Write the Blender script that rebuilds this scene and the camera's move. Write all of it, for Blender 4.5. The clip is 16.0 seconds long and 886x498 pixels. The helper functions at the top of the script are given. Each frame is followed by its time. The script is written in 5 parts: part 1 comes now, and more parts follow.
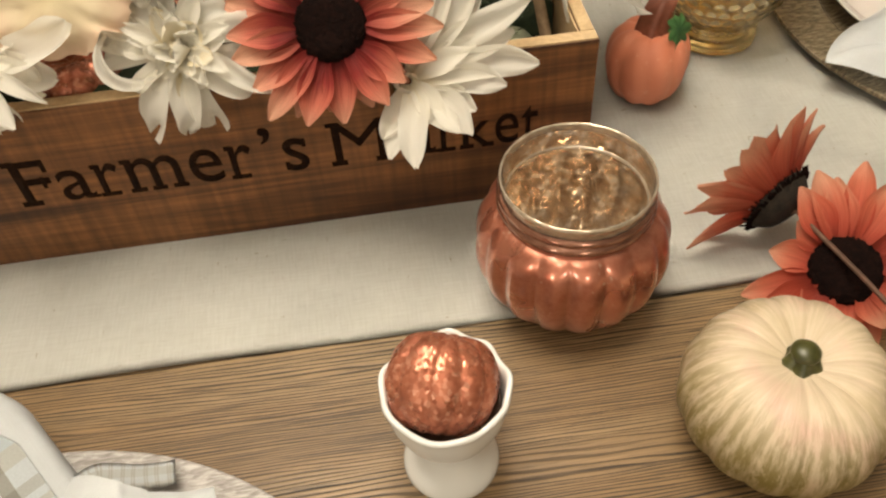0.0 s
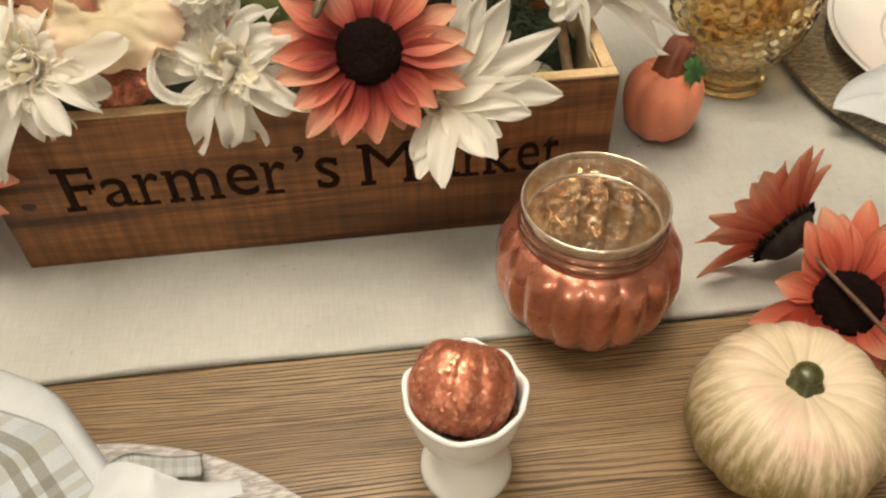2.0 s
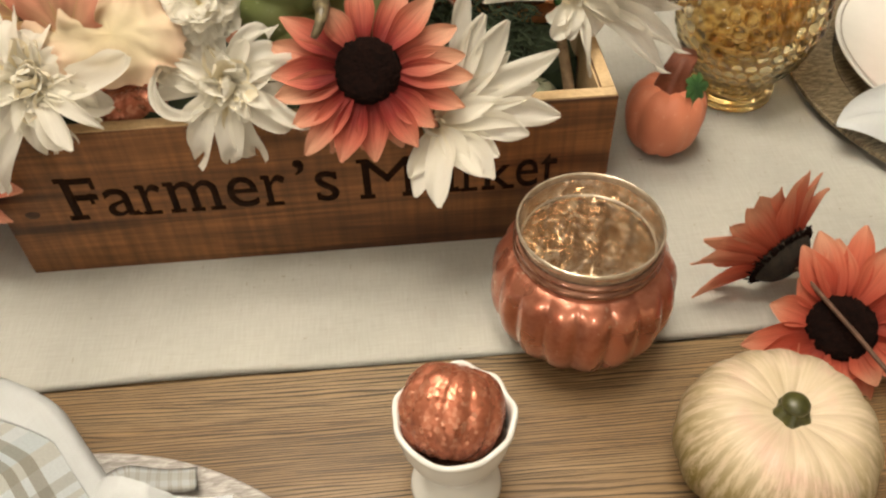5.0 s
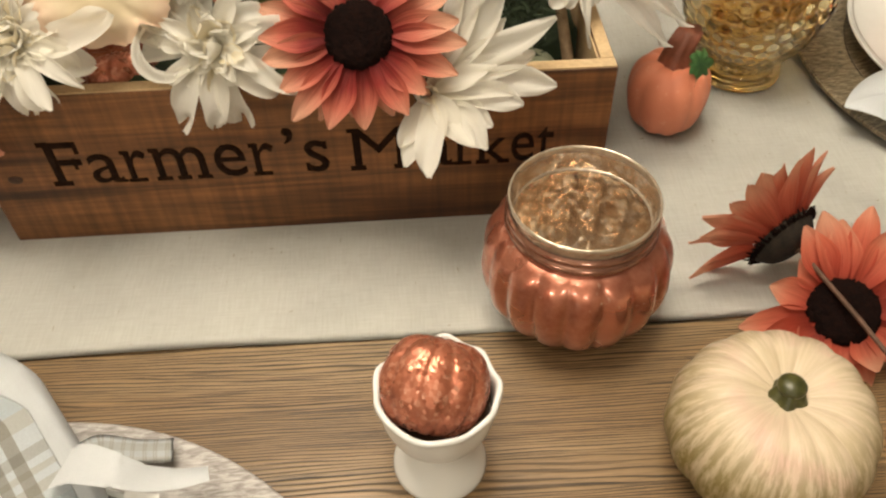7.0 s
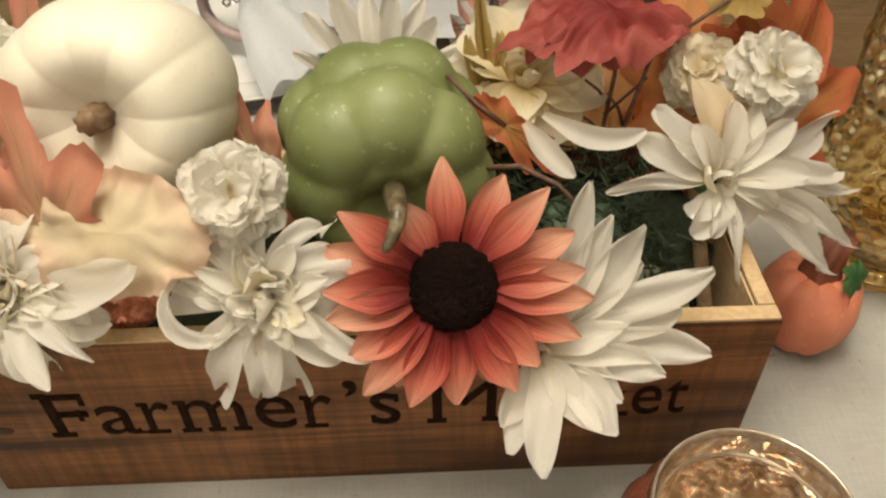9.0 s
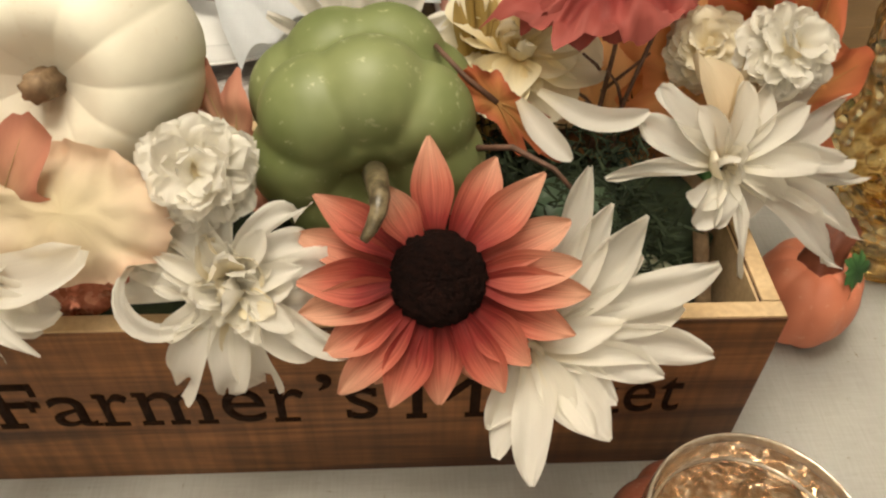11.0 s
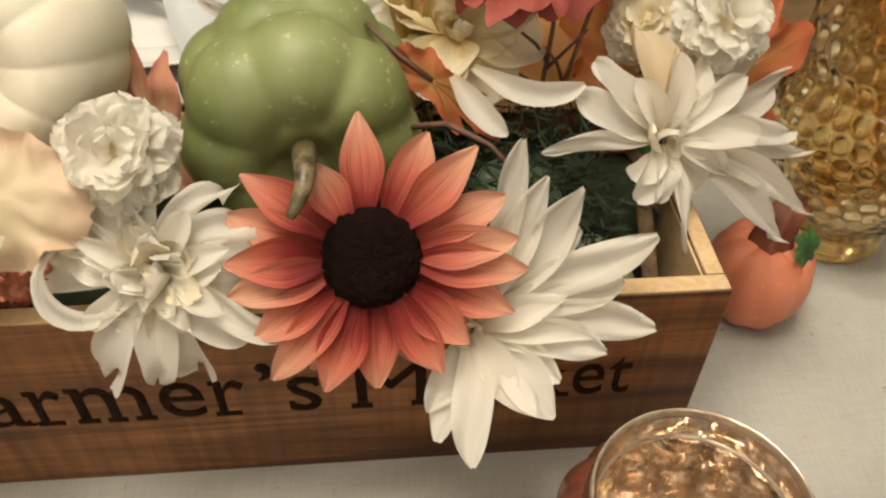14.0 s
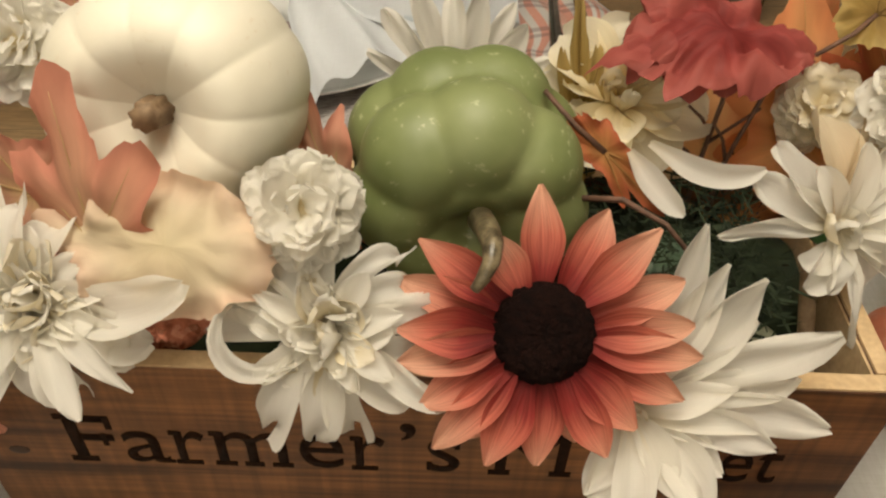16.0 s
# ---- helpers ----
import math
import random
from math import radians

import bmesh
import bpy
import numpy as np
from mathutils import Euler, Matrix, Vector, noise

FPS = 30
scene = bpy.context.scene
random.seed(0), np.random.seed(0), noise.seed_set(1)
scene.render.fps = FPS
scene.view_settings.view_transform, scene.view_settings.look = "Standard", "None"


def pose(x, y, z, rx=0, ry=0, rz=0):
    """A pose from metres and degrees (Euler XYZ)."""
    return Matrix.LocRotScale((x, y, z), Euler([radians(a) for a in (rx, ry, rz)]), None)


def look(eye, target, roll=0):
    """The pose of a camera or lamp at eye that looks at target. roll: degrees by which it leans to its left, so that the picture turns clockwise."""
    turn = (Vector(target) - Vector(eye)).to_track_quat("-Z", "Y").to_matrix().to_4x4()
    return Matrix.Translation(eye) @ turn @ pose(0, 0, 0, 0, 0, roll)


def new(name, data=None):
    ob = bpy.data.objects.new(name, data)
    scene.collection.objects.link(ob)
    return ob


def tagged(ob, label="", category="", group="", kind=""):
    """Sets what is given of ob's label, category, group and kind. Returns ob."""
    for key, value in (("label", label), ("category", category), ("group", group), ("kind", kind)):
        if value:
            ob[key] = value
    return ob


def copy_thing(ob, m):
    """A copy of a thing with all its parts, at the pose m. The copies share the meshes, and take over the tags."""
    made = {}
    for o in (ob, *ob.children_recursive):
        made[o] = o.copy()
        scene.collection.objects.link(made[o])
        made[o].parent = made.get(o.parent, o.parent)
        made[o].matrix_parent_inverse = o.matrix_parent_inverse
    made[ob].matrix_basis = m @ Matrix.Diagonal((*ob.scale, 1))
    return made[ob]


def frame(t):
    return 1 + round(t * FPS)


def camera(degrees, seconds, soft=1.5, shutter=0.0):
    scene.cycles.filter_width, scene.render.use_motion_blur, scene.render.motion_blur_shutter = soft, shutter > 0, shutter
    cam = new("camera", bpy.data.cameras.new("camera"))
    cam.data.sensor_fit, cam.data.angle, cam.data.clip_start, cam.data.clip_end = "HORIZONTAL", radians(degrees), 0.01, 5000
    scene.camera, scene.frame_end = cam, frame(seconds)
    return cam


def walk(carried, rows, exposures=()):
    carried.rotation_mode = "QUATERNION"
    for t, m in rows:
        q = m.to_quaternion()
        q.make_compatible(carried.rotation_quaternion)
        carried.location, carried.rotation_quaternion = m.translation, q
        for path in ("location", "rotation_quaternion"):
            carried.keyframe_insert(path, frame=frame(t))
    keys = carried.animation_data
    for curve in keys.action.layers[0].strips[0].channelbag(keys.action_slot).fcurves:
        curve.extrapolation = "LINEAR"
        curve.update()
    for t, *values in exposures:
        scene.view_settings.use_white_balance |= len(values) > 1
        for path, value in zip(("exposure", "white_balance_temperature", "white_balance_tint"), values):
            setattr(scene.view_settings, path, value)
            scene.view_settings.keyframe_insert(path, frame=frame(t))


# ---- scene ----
cam = camera(57.32, 16.0, 2.3)
PATH = [
    (0, (0.23, -0.334, 0.342), (0.342, 0.985, -1.157), -4.3),
    (0.5, (0.216, -0.355, 0.34), (0.368, 0.97, -1.151), -2.9),
    (1, (0.211, -0.356, 0.345), (0.303, 1.016, -1.107), -2.8),
    (1.5, (0.207, -0.356, 0.346), (0.294, 1.02, -1.103), -2.2),
    (2, (0.219, -0.356, 0.349), (0.329, 1.04, -1.08), -2.2),
    (2.5, (0.223, -0.356, 0.349), (0.341, 1.031, -1.087), -1.1),
    (3, (0.224, -0.355, 0.348), (0.342, 1.022, -1.098), -1.1),
    (3.2, (0.224, -0.356, 0.345), (0.338, 1.015, -1.107), -1.4),
    (5.3, (0.23, -0.346, 0.365), (0.288, 1.024, -1.091), -2.3),
    (5.5, (0.231, -0.354, 0.357), (0.267, 1.011, -1.104), -2.7),
    (6, (0.234, -0.357, 0.344), (0.291, 0.92, -1.195), -2.9),
    (6.5, (0.237, -0.355, 0.342), (0.26, 0.945, -1.178), -1.6),
    (7, (0.238, -0.346, 0.348), (0.293, 1.01, -1.121), -1.5),
    (7.5, (0.224, -0.331, 0.358), (0.215, 1.071, -1.067), -3.6),
    (8, (0.196, -0.271, 0.388), (0.153, 1.205, -0.96), -4.1),
    (8.2, (0.201, -0.249, 0.38), (0.251, 1.206, -0.991), -0.2),
    (10.3, (0.208, -0.193, 0.332), (0.188, 1.266, -1.035), -3.6),
    (10.5, (0.204, -0.189, 0.332), (0.206, 1.192, -1.114), -1.9),
    (11, (0.204, -0.187, 0.335), (0.287, 1.21, -1.095), 1.4),
    (11.5, (0.215, -0.188, 0.335), (0.335, 1.212, -1.089), 1.7),
    (12, (0.217, -0.195, 0.331), (0.343, 1.202, -1.096), 1.4),
    (12.5, (0.214, -0.195, 0.328), (0.325, 1.198, -1.103), 1.6),
    (13, (0.215, -0.196, 0.326), (0.324, 1.224, -1.079), 1.4),
    (13.5, (0.22, -0.193, 0.328), (0.357, 1.246, -1.054), 1.5),
    (14, (0.22, -0.192, 0.322), (0.35, 1.226, -1.083), 1.1),
    (14.5, (0.218, -0.192, 0.318), (0.339, 1.207, -1.106), 1.0),
    (15, (0.21, -0.192, 0.317), (0.3, 1.229, -1.087), 0.5),
    (15.5, (0.197, -0.185, 0.319), (0.249, 1.256, -1.067), 0.5),
    (16, (0.178, -0.176, 0.33), (0.193, 1.284, -1.037), 2.5),
]
walk(cam, [(t, look(eye, target, roll)) for t, eye, target, roll in PATH], [(0.0, 0.04), (7.0, 0.04), (8.0, -0.03), (10.5, -0.09), (11.5, -0.01), (15.0, 0.0), (15.5, -0.03), (16.0, -0.2)])

# ---- light ----
world = bpy.data.worlds.new("world")
scene.world = world
world.use_nodes = True
world.node_tree.nodes["Background"].inputs[0].default_value = (1.0, 0.86, 0.68, 1)
world.node_tree.nodes["Background"].inputs[1].default_value = 0.02
scene.view_settings.exposure = 0.0

# a ring of bulbs over the table, and unseen fill lamps added behind the viewer
CHANDELIER = [(0.10 + 0.22 * math.cos(radians(72 * k + 20)), 0.02 + 0.22 * math.sin(radians(72 * k + 20)), 1.25, 11.6, 0.085) for k in range(5)]
FILL_BEHIND = [(-0.85, -1.60, 0.80, 17.0, 0.12), (0.30, -1.75, 0.85, 12.0, 0.12), (-0.05, -0.85, 1.4, 9.0, 0.08)]
for x, y, z, power, size in CHANDELIER + FILL_BEHIND:
    point_lamp = bpy.data.lights.new("bulb_and_fill_light", "POINT")
    point_lamp.energy, point_lamp.color, point_lamp.shadow_soft_size = power, (1.0, 0.898, 0.735), size
    new("bulb_and_fill_light", point_lamp).location = (x, y, z)


# ---- materials ----
def nodes_of(name, rough=0.6, metal=0.0):
    m = bpy.data.materials.new(name)
    m.use_nodes = True
    nt = m.node_tree
    b = nt.nodes["Principled BSDF"]
    b.inputs["Roughness"].default_value, b.inputs["Metallic"].default_value = rough, metal
    return m, nt, b


def node(nt, kind, **sets):
    n = nt.nodes.new(kind)
    for key, value in sets.items():
        if key in n.inputs:
            n.inputs[key].default_value = value
    return n


def coords(nt, scale=(1, 1, 1), source="Object", turn=(0, 0, 0)):
    tc, mp = nt.nodes.new("ShaderNodeTexCoord"), nt.nodes.new("ShaderNodeMapping")
    mp.inputs["Scale"].default_value = scale
    mp.inputs["Rotation"].default_value = [radians(a) for a in turn]
    nt.links.new(tc.outputs[source], mp.inputs["Vector"])
    return mp.outputs["Vector"]


def noise_tex(nt, vec, scale, detail=4.0, rough=0.55, distort=0.0):
    n = node(nt, "ShaderNodeTexNoise", Scale=scale, Detail=detail, Roughness=rough, Distortion=distort)
    nt.links.new(vec, n.inputs["Vector"])
    return n.outputs["Fac"]


def ramp(nt, fac, stops):
    r = nt.nodes.new("ShaderNodeValToRGB")
    while len(r.color_ramp.elements) < len(stops):
        r.color_ramp.elements.new(0.5)
    for e, (at, c) in zip(r.color_ramp.elements, stops):
        e.position = at
        e.color = (*c, 1) if isinstance(c, tuple) else (c, c, c, 1)
    nt.links.new(fac, r.inputs["Fac"])
    return r.outputs["Color"]


def mix(nt, a, b, fac, mode="MIX"):
    m = nt.nodes.new("ShaderNodeMix")
    m.data_type, m.blend_type = "RGBA", mode
    for value, slot in ((fac, m.inputs[0]), (a, m.inputs[6]), (b, m.inputs[7])):
        if isinstance(value, bpy.types.NodeSocket):
            nt.links.new(value, slot)
        elif isinstance(value, tuple):
            slot.default_value = (*value, 1)
        else:
            slot.default_value = value
    return m.outputs[2]


def bump(nt, b, height, strength=0.3, distance=0.001):
    n = nt.nodes.new("ShaderNodeBump")
    n.inputs["Strength"].default_value, n.inputs["Distance"].default_value = strength, distance
    nt.links.new(height, n.inputs["Height"])
    nt.links.new(n.outputs["Normal"], b.inputs["Normal"])


def surface(name, c1, c2, scale=30.0, rough=0.6, metal=0.0, fine=400.0, depth=0.0005, strength=0.25, spread=0.25):
    """Two colours in broad patches, fine grain in tone and relief."""
    m, nt, b = nodes_of(name, rough, metal)
    v = coords(nt)
    broad = ramp(nt, noise_tex(nt, v, scale), [(0.35, c1), (0.68, c2)])
    grain = noise_tex(nt, v, fine, 3)
    tone = ramp(nt, grain, [(0.25, 1 - spread), (0.75, 1.0)])
    nt.links.new(mix(nt, broad, tone, 1.0, "MULTIPLY"), b.inputs["Base Color"])
    bump(nt, b, grain, strength, depth)
    return m


def petal_material(name, stops, streak=0.25, see=0.2, rough=0.65, vary=0.0):
    """Cloth petal: colour from root to tip, lengthwise streaks, a little light through it."""
    m, nt, b = nodes_of(name, rough)
    uv = coords(nt, source="UV")
    parts = nt.nodes.new("ShaderNodeSeparateXYZ")
    nt.links.new(uv, parts.inputs[0])
    wobble = noise_tex(nt, coords(nt, (14, 2.5, 1), "UV"), 1.0, 3)
    along = nt.nodes.new("ShaderNodeMath")
    along.operation = "MULTIPLY_ADD"
    along.inputs[1].default_value = 0.28
    nt.links.new(wobble, along.inputs[0])
    nt.links.new(parts.outputs["Y"], along.inputs[2])
    shift = nt.nodes.new("ShaderNodeMath")
    shift.operation = "SUBTRACT"
    shift.inputs[1].default_value = 0.14
    nt.links.new(along.outputs[0], shift.inputs[0])
    info = nt.nodes.new("ShaderNodeObjectInfo")
    if vary:
        each = nt.nodes.new("ShaderNodeMath")
        each.operation = "MULTIPLY_ADD"
        each.inputs[1].default_value, each.inputs[2].default_value = 2 * vary, 0.14 - vary
        nt.links.new(info.outputs["Random"], each.inputs[0])
        nt.links.new(each.outputs[0], shift.inputs[1])
    col = ramp(nt, shift.outputs[0], stops)
    lines = noise_tex(nt, coords(nt, (26, 1.2, 1), "UV"), 1.0, 4)
    col = mix(nt, col, ramp(nt, lines, [(0.3, 1 - streak), (0.7, 1.0)]), 1.0, "MULTIPLY")
    col = mix(nt, col, ramp(nt, info.outputs["Random"], [(0.0, 0.93), (1.0, 1.0)]), 1.0, "MULTIPLY")
    nt.links.new(col, b.inputs["Base Color"])
    b.inputs["Specular IOR Level"].default_value = 0.25
    bump(nt, b, lines, 0.35, 0.0006)
    thin = nt.nodes.new("ShaderNodeBsdfTranslucent")
    nt.links.new(col, thin.inputs["Color"])
    blend = nt.nodes.new("ShaderNodeMixShader")
    blend.inputs[0].default_value = see
    nt.links.new(b.outputs[0], blend.inputs[1])
    nt.links.new(thin.outputs[0], blend.inputs[2])
    nt.links.new(blend.outputs[0], nt.nodes["Material Output"].inputs["Surface"])
    return m


def table_wood():
    """Coarse open grain along x: thin wavering dark growth lines of uneven spacing, pores and fine fibres between."""
    m, nt, b = nodes_of("table_wood", 0.42)
    lean = (0, 0, -1.5)
    warp = noise_tex(nt, coords(nt, (1.4, 20, 1), turn=lean), 1.0, 4, 0.55)
    drift = nt.nodes.new("ShaderNodeMath")
    drift.operation = "MULTIPLY"
    drift.inputs[1].default_value = 0.034
    nt.links.new(warp, drift.inputs[0])
    off, add = nt.nodes.new("ShaderNodeCombineXYZ"), nt.nodes.new("ShaderNodeVectorMath")
    nt.links.new(drift.outputs[0], off.inputs["Y"])
    nt.links.new(coords(nt, (0.04, 1, 1), turn=lean), add.inputs[0])
    nt.links.new(off.outputs[0], add.inputs[1])
    rings = node(nt, "ShaderNodeTexWave", Scale=168.0, Distortion=2.2, Detail=3.0)
    rings.inputs["Detail Scale"].default_value = 2.0
    rings.bands_direction = "Y"
    nt.links.new(add.outputs[0], rings.inputs["Vector"])
    board = noise_tex(nt, coords(nt, (1.3, 22, 1), turn=lean), 1.0, 3)
    base = ramp(nt, board, [(0.32, (0.182, 0.110, 0.046)), (0.5, (0.238, 0.144, 0.062)), (0.68, (0.290, 0.192, 0.095))])
    fade = noise_tex(nt, coords(nt, (9, 130, 1), turn=lean), 1.0, 4, 0.6)
    line = ramp(nt, rings.outputs["Fac"], [(0.0, 0.12), (0.12, 0.28), (0.28, 0.90), (0.6, 1.0), (1.0, 1.06)])
    col = mix(nt, base, mix(nt, (1.0, 1.0, 1.0), line, ramp(nt, fade, [(0.30, 0.55), (0.55, 1.0)])), 1.0, "MULTIPLY")
    pore = noise_tex(nt, coords(nt, (20, 900, 1), turn=lean), 1.0, 3, 0.6)
    col = mix(nt, col, ramp(nt, pore, [(0.36, 0.40), (0.44, 0.92), (0.6, 1.06)]), 0.9, "MULTIPLY")
    fibre = noise_tex(nt, coords(nt, (50, 1900, 1), turn=lean), 1.0, 3, 0.65)
    col = mix(nt, col, ramp(nt, fibre, [(0.36, 0.70), (0.52, 0.98), (0.66, 1.08)]), 0.8, "MULTIPLY")
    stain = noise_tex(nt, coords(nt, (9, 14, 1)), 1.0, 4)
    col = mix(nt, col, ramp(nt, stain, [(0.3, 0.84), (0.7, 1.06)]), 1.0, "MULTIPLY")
    nt.links.new(col, b.inputs["Base Color"])
    nt.links.new(ramp(nt, line, [(0.4, 0.62), (0.9, 0.42)]), b.inputs["Roughness"])
    bump(nt, b, line, 0.35, 0.0006)
    return m


def box_wood():
    m, nt, b = nodes_of("stained_wood", 0.6)
    band = noise_tex(nt, coords(nt, (2.2, 3, 42)), 1.0, 4, 0.6, 0.6)
    base = ramp(nt, band, [(0.3, (0.036, 0.012, 0.004)), (0.42, (0.090, 0.032, 0.009)), (0.54, (0.238, 0.098, 0.029)), (0.64, (0.135, 0.050, 0.014)), (0.74, (0.052, 0.018, 0.006))])
    fibre = noise_tex(nt, coords(nt, (12, 12, 420)), 1.0, 4, 0.65)
    col = mix(nt, base, ramp(nt, fibre, [(0.32, 0.6), (0.62, 1.08)]), 1.0, "MULTIPLY")
    saw = noise_tex(nt, coords(nt, (190, 30, 9), turn=(0, 4, 0)), 1.0, 3)
    col = mix(nt, col, ramp(nt, saw, [(0.35, 0.62), (0.7, 1.25)]), 0.8, "MULTIPLY")
    nt.links.new(col, b.inputs["Base Color"])
    bump(nt, b, fibre, 0.3, 0.0005)
    return m


def linen(name, base, dark, thread=900.0, fleck=None):
    m, nt, b = nodes_of(name, 0.9)
    across = noise_tex(nt, coords(nt, (thread, 60, 1)), 1.0, 2)
    down = noise_tex(nt, coords(nt, (60, thread, 1)), 1.0, 2)
    weave = mix(nt, across, down, 0.5)
    slub = noise_tex(nt, coords(nt, (70, 420, 1)), 1.0, 3, 0.7)
    slub2 = noise_tex(nt, coords(nt, (420, 70, 1)), 1.0, 3, 0.7)
    col = mix(nt, base, dark, ramp(nt, weave, [(0.35, 0.6), (0.62, 0.0)]))
    col = mix(nt, col, dark, ramp(nt, slub, [(0.62, 0.0), (0.74, 0.9)]))
    col = mix(nt, col, dark, ramp(nt, slub2, [(0.64, 0.0), (0.76, 0.8)]))
    patch = noise_tex(nt, coords(nt), 9.0, 5, 0.62)
    col = mix(nt, col, ramp(nt, patch, [(0.3, 0.86), (0.55, 0.98), (0.7, 1.0)]), 1.0, "MULTIPLY")
    knot = noise_tex(nt, coords(nt, (160, 240, 1)), 1.0, 2, 0.4)
    col = mix(nt, col, dark, ramp(nt, knot, [(0.74, 0.0), (0.80, 1.0)]))
    if fleck:
        for stretch in ((130, 420, 1), (520, 110, 1)):
            husk = noise_tex(nt, coords(nt, stretch), 1.0, 2, 0.45)
            col = mix(nt, col, fleck, ramp(nt, husk, [(0.72, 0.0), (0.79, 0.75)]))
    nt.links.new(col, b.inputs["Base Color"])
    b.inputs["Specular IOR Level"].default_value = 0.15
    bump(nt, b, weave, 0.06, 0.0004)
    return m


def plaid(name, tones):
    """Woven cloth with stripes both ways, in UV metres: white, grey, brown, blue, tan."""
    m, nt, b = nodes_of(name, 0.9)
    sep = nt.nodes.new("ShaderNodeSeparateXYZ")
    nt.links.new(coords(nt, source="UV"), sep.inputs[0])

    def stripes(out, period, stops):
        f = nt.nodes.new("ShaderNodeMath")
        f.operation = "FRACT"
        d = nt.nodes.new("ShaderNodeMath")
        d.operation = "DIVIDE"
        d.inputs[1].default_value = period
        nt.links.new(out, d.inputs[0])
        nt.links.new(d.outputs[0], f.inputs[0])
        r = ramp(nt, f.outputs[0], stops)
        r.node.color_ramp.interpolation = "CONSTANT"
        return r

    white, grey, brown, blue, tan = tones
    one = stripes(sep.outputs["Y"], 0.080, [(0.0, white), (0.10, brown), (0.16, white), (0.20, brown), (0.27, white), (0.58, white), (0.64, brown), (0.71, white), (0.75, brown), (0.81, white)])
    two = stripes(sep.outputs["X"], 0.066, [(0.0, white), (0.07, grey), (0.17, white), (0.24, tan), (0.30, white), (0.37, tan), (0.46, white), (0.56, blue), (0.74, tan), (0.90, white)])
    col = mix(nt, one, two, 1.0, "MULTIPLY")
    col = mix(nt, col, (1.0, 1.0, 1.0), 0.12)
    weave = noise_tex(nt, coords(nt, (900, 900, 1), "UV"), 1.0, 2)
    col = mix(nt, col, ramp(nt, weave, [(0.3, 0.93), (0.7, 1.03)]), 1.0, "MULTIPLY")
    nt.links.new(col, b.inputs["Base Color"])
    bump(nt, b, weave, 0.4, 0.0004)
    return m


def copper(name, dark, light, flakes=1.0, rough=0.3):
    m, nt, b = nodes_of(name, rough, 0.7)
    v = coords(nt)
    spots = noise_tex(nt, v, 170.0, 5, 0.7)
    col = ramp(nt, spots, [(0.3, dark), (0.6, light)])
    clouds = noise_tex(nt, v, 24.0, 3)
    col = mix(nt, col, ramp(nt, clouds, [(0.3, 0.72), (0.7, 1.1)]), 1.0, "MULTIPLY")
    nt.links.new(col, b.inputs["Base Color"])
    nt.links.new(ramp(nt, clouds, [(0.3, rough + 0.12), (0.7, rough - 0.04)]), b.inputs["Roughness"])
    bump(nt, b, spots, 0.25 * flakes, 0.0008)
    return m


def pumpkin_skin():
    m, nt, b = nodes_of("cream_skin", 0.5)
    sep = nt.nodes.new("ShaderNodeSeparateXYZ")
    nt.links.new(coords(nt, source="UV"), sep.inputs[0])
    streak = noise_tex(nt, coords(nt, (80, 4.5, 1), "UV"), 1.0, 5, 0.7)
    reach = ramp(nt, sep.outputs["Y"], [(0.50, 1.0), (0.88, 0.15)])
    mask = mix(nt, reach, ramp(nt, streak, [(0.42, 0.0), (0.56, 1.0)]), 1.0, "MULTIPLY")
    blotch = noise_tex(nt, coords(nt), 34.0, 4)
    base = ramp(nt, blotch, [(0.36, (0.55, 0.445, 0.305)), (0.52, (0.60, 0.49, 0.36)), (0.66, (0.61, 0.43, 0.34))])
    col = mix(nt, base, (0.165, 0.13, 0.028), mask)
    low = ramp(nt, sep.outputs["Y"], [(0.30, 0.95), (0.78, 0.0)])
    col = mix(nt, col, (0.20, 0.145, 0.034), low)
    pale = noise_tex(nt, coords(nt, (50, 6, 1), "UV"), 1.0, 4, 0.7)
    col = mix(nt, col, (0.62, 0.50, 0.35), ramp(nt, pale, [(0.56, 0.0), (0.70, 0.6)]))
    nt.links.new(col, b.inputs["Base Color"])
    bump(nt, b, streak, 0.3, 0.0008)
    return m


def wax_skin(name, c1, c2, speck):
    """Matt painted squash with pale rubbed specks."""
    m, nt, b = nodes_of(name, 0.5)
    v = coords(nt)
    base = ramp(nt, noise_tex(nt, v, 26.0, 4), [(0.32, c1), (0.7, c2)])
    dots = noise_tex(nt, v, 210.0, 3, 0.6)
    col = mix(nt, base, speck, ramp(nt, dots, [(0.63, 0.0), (0.73, 0.7)]))
    nt.links.new(col, b.inputs["Base Color"])
    bump(nt, b, noise_tex(nt, v, 130.0, 4), 0.2, 0.0008)
    return m


def bark_charger(name, c1, c2, c3, turn=0.0):
    m, nt, b = nodes_of(name, 0.6)
    g = noise_tex(nt, coords(nt, (110, 560, 1), turn=(0, 0, turn)), 1.0, 3, 0.7, 0.5)
    col = ramp(nt, g, [(0.34, c1), (0.48, c2), (0.64, c3)])
    col = mix(nt, col, ramp(nt, noise_tex(nt, coords(nt), 14.0), [(0.3, 0.8), (0.7, 1.05)]), 1.0, "MULTIPLY")
    nt.links.new(col, b.inputs["Base Color"])
    bump(nt, b, g, 0.6, 0.001)
    return m


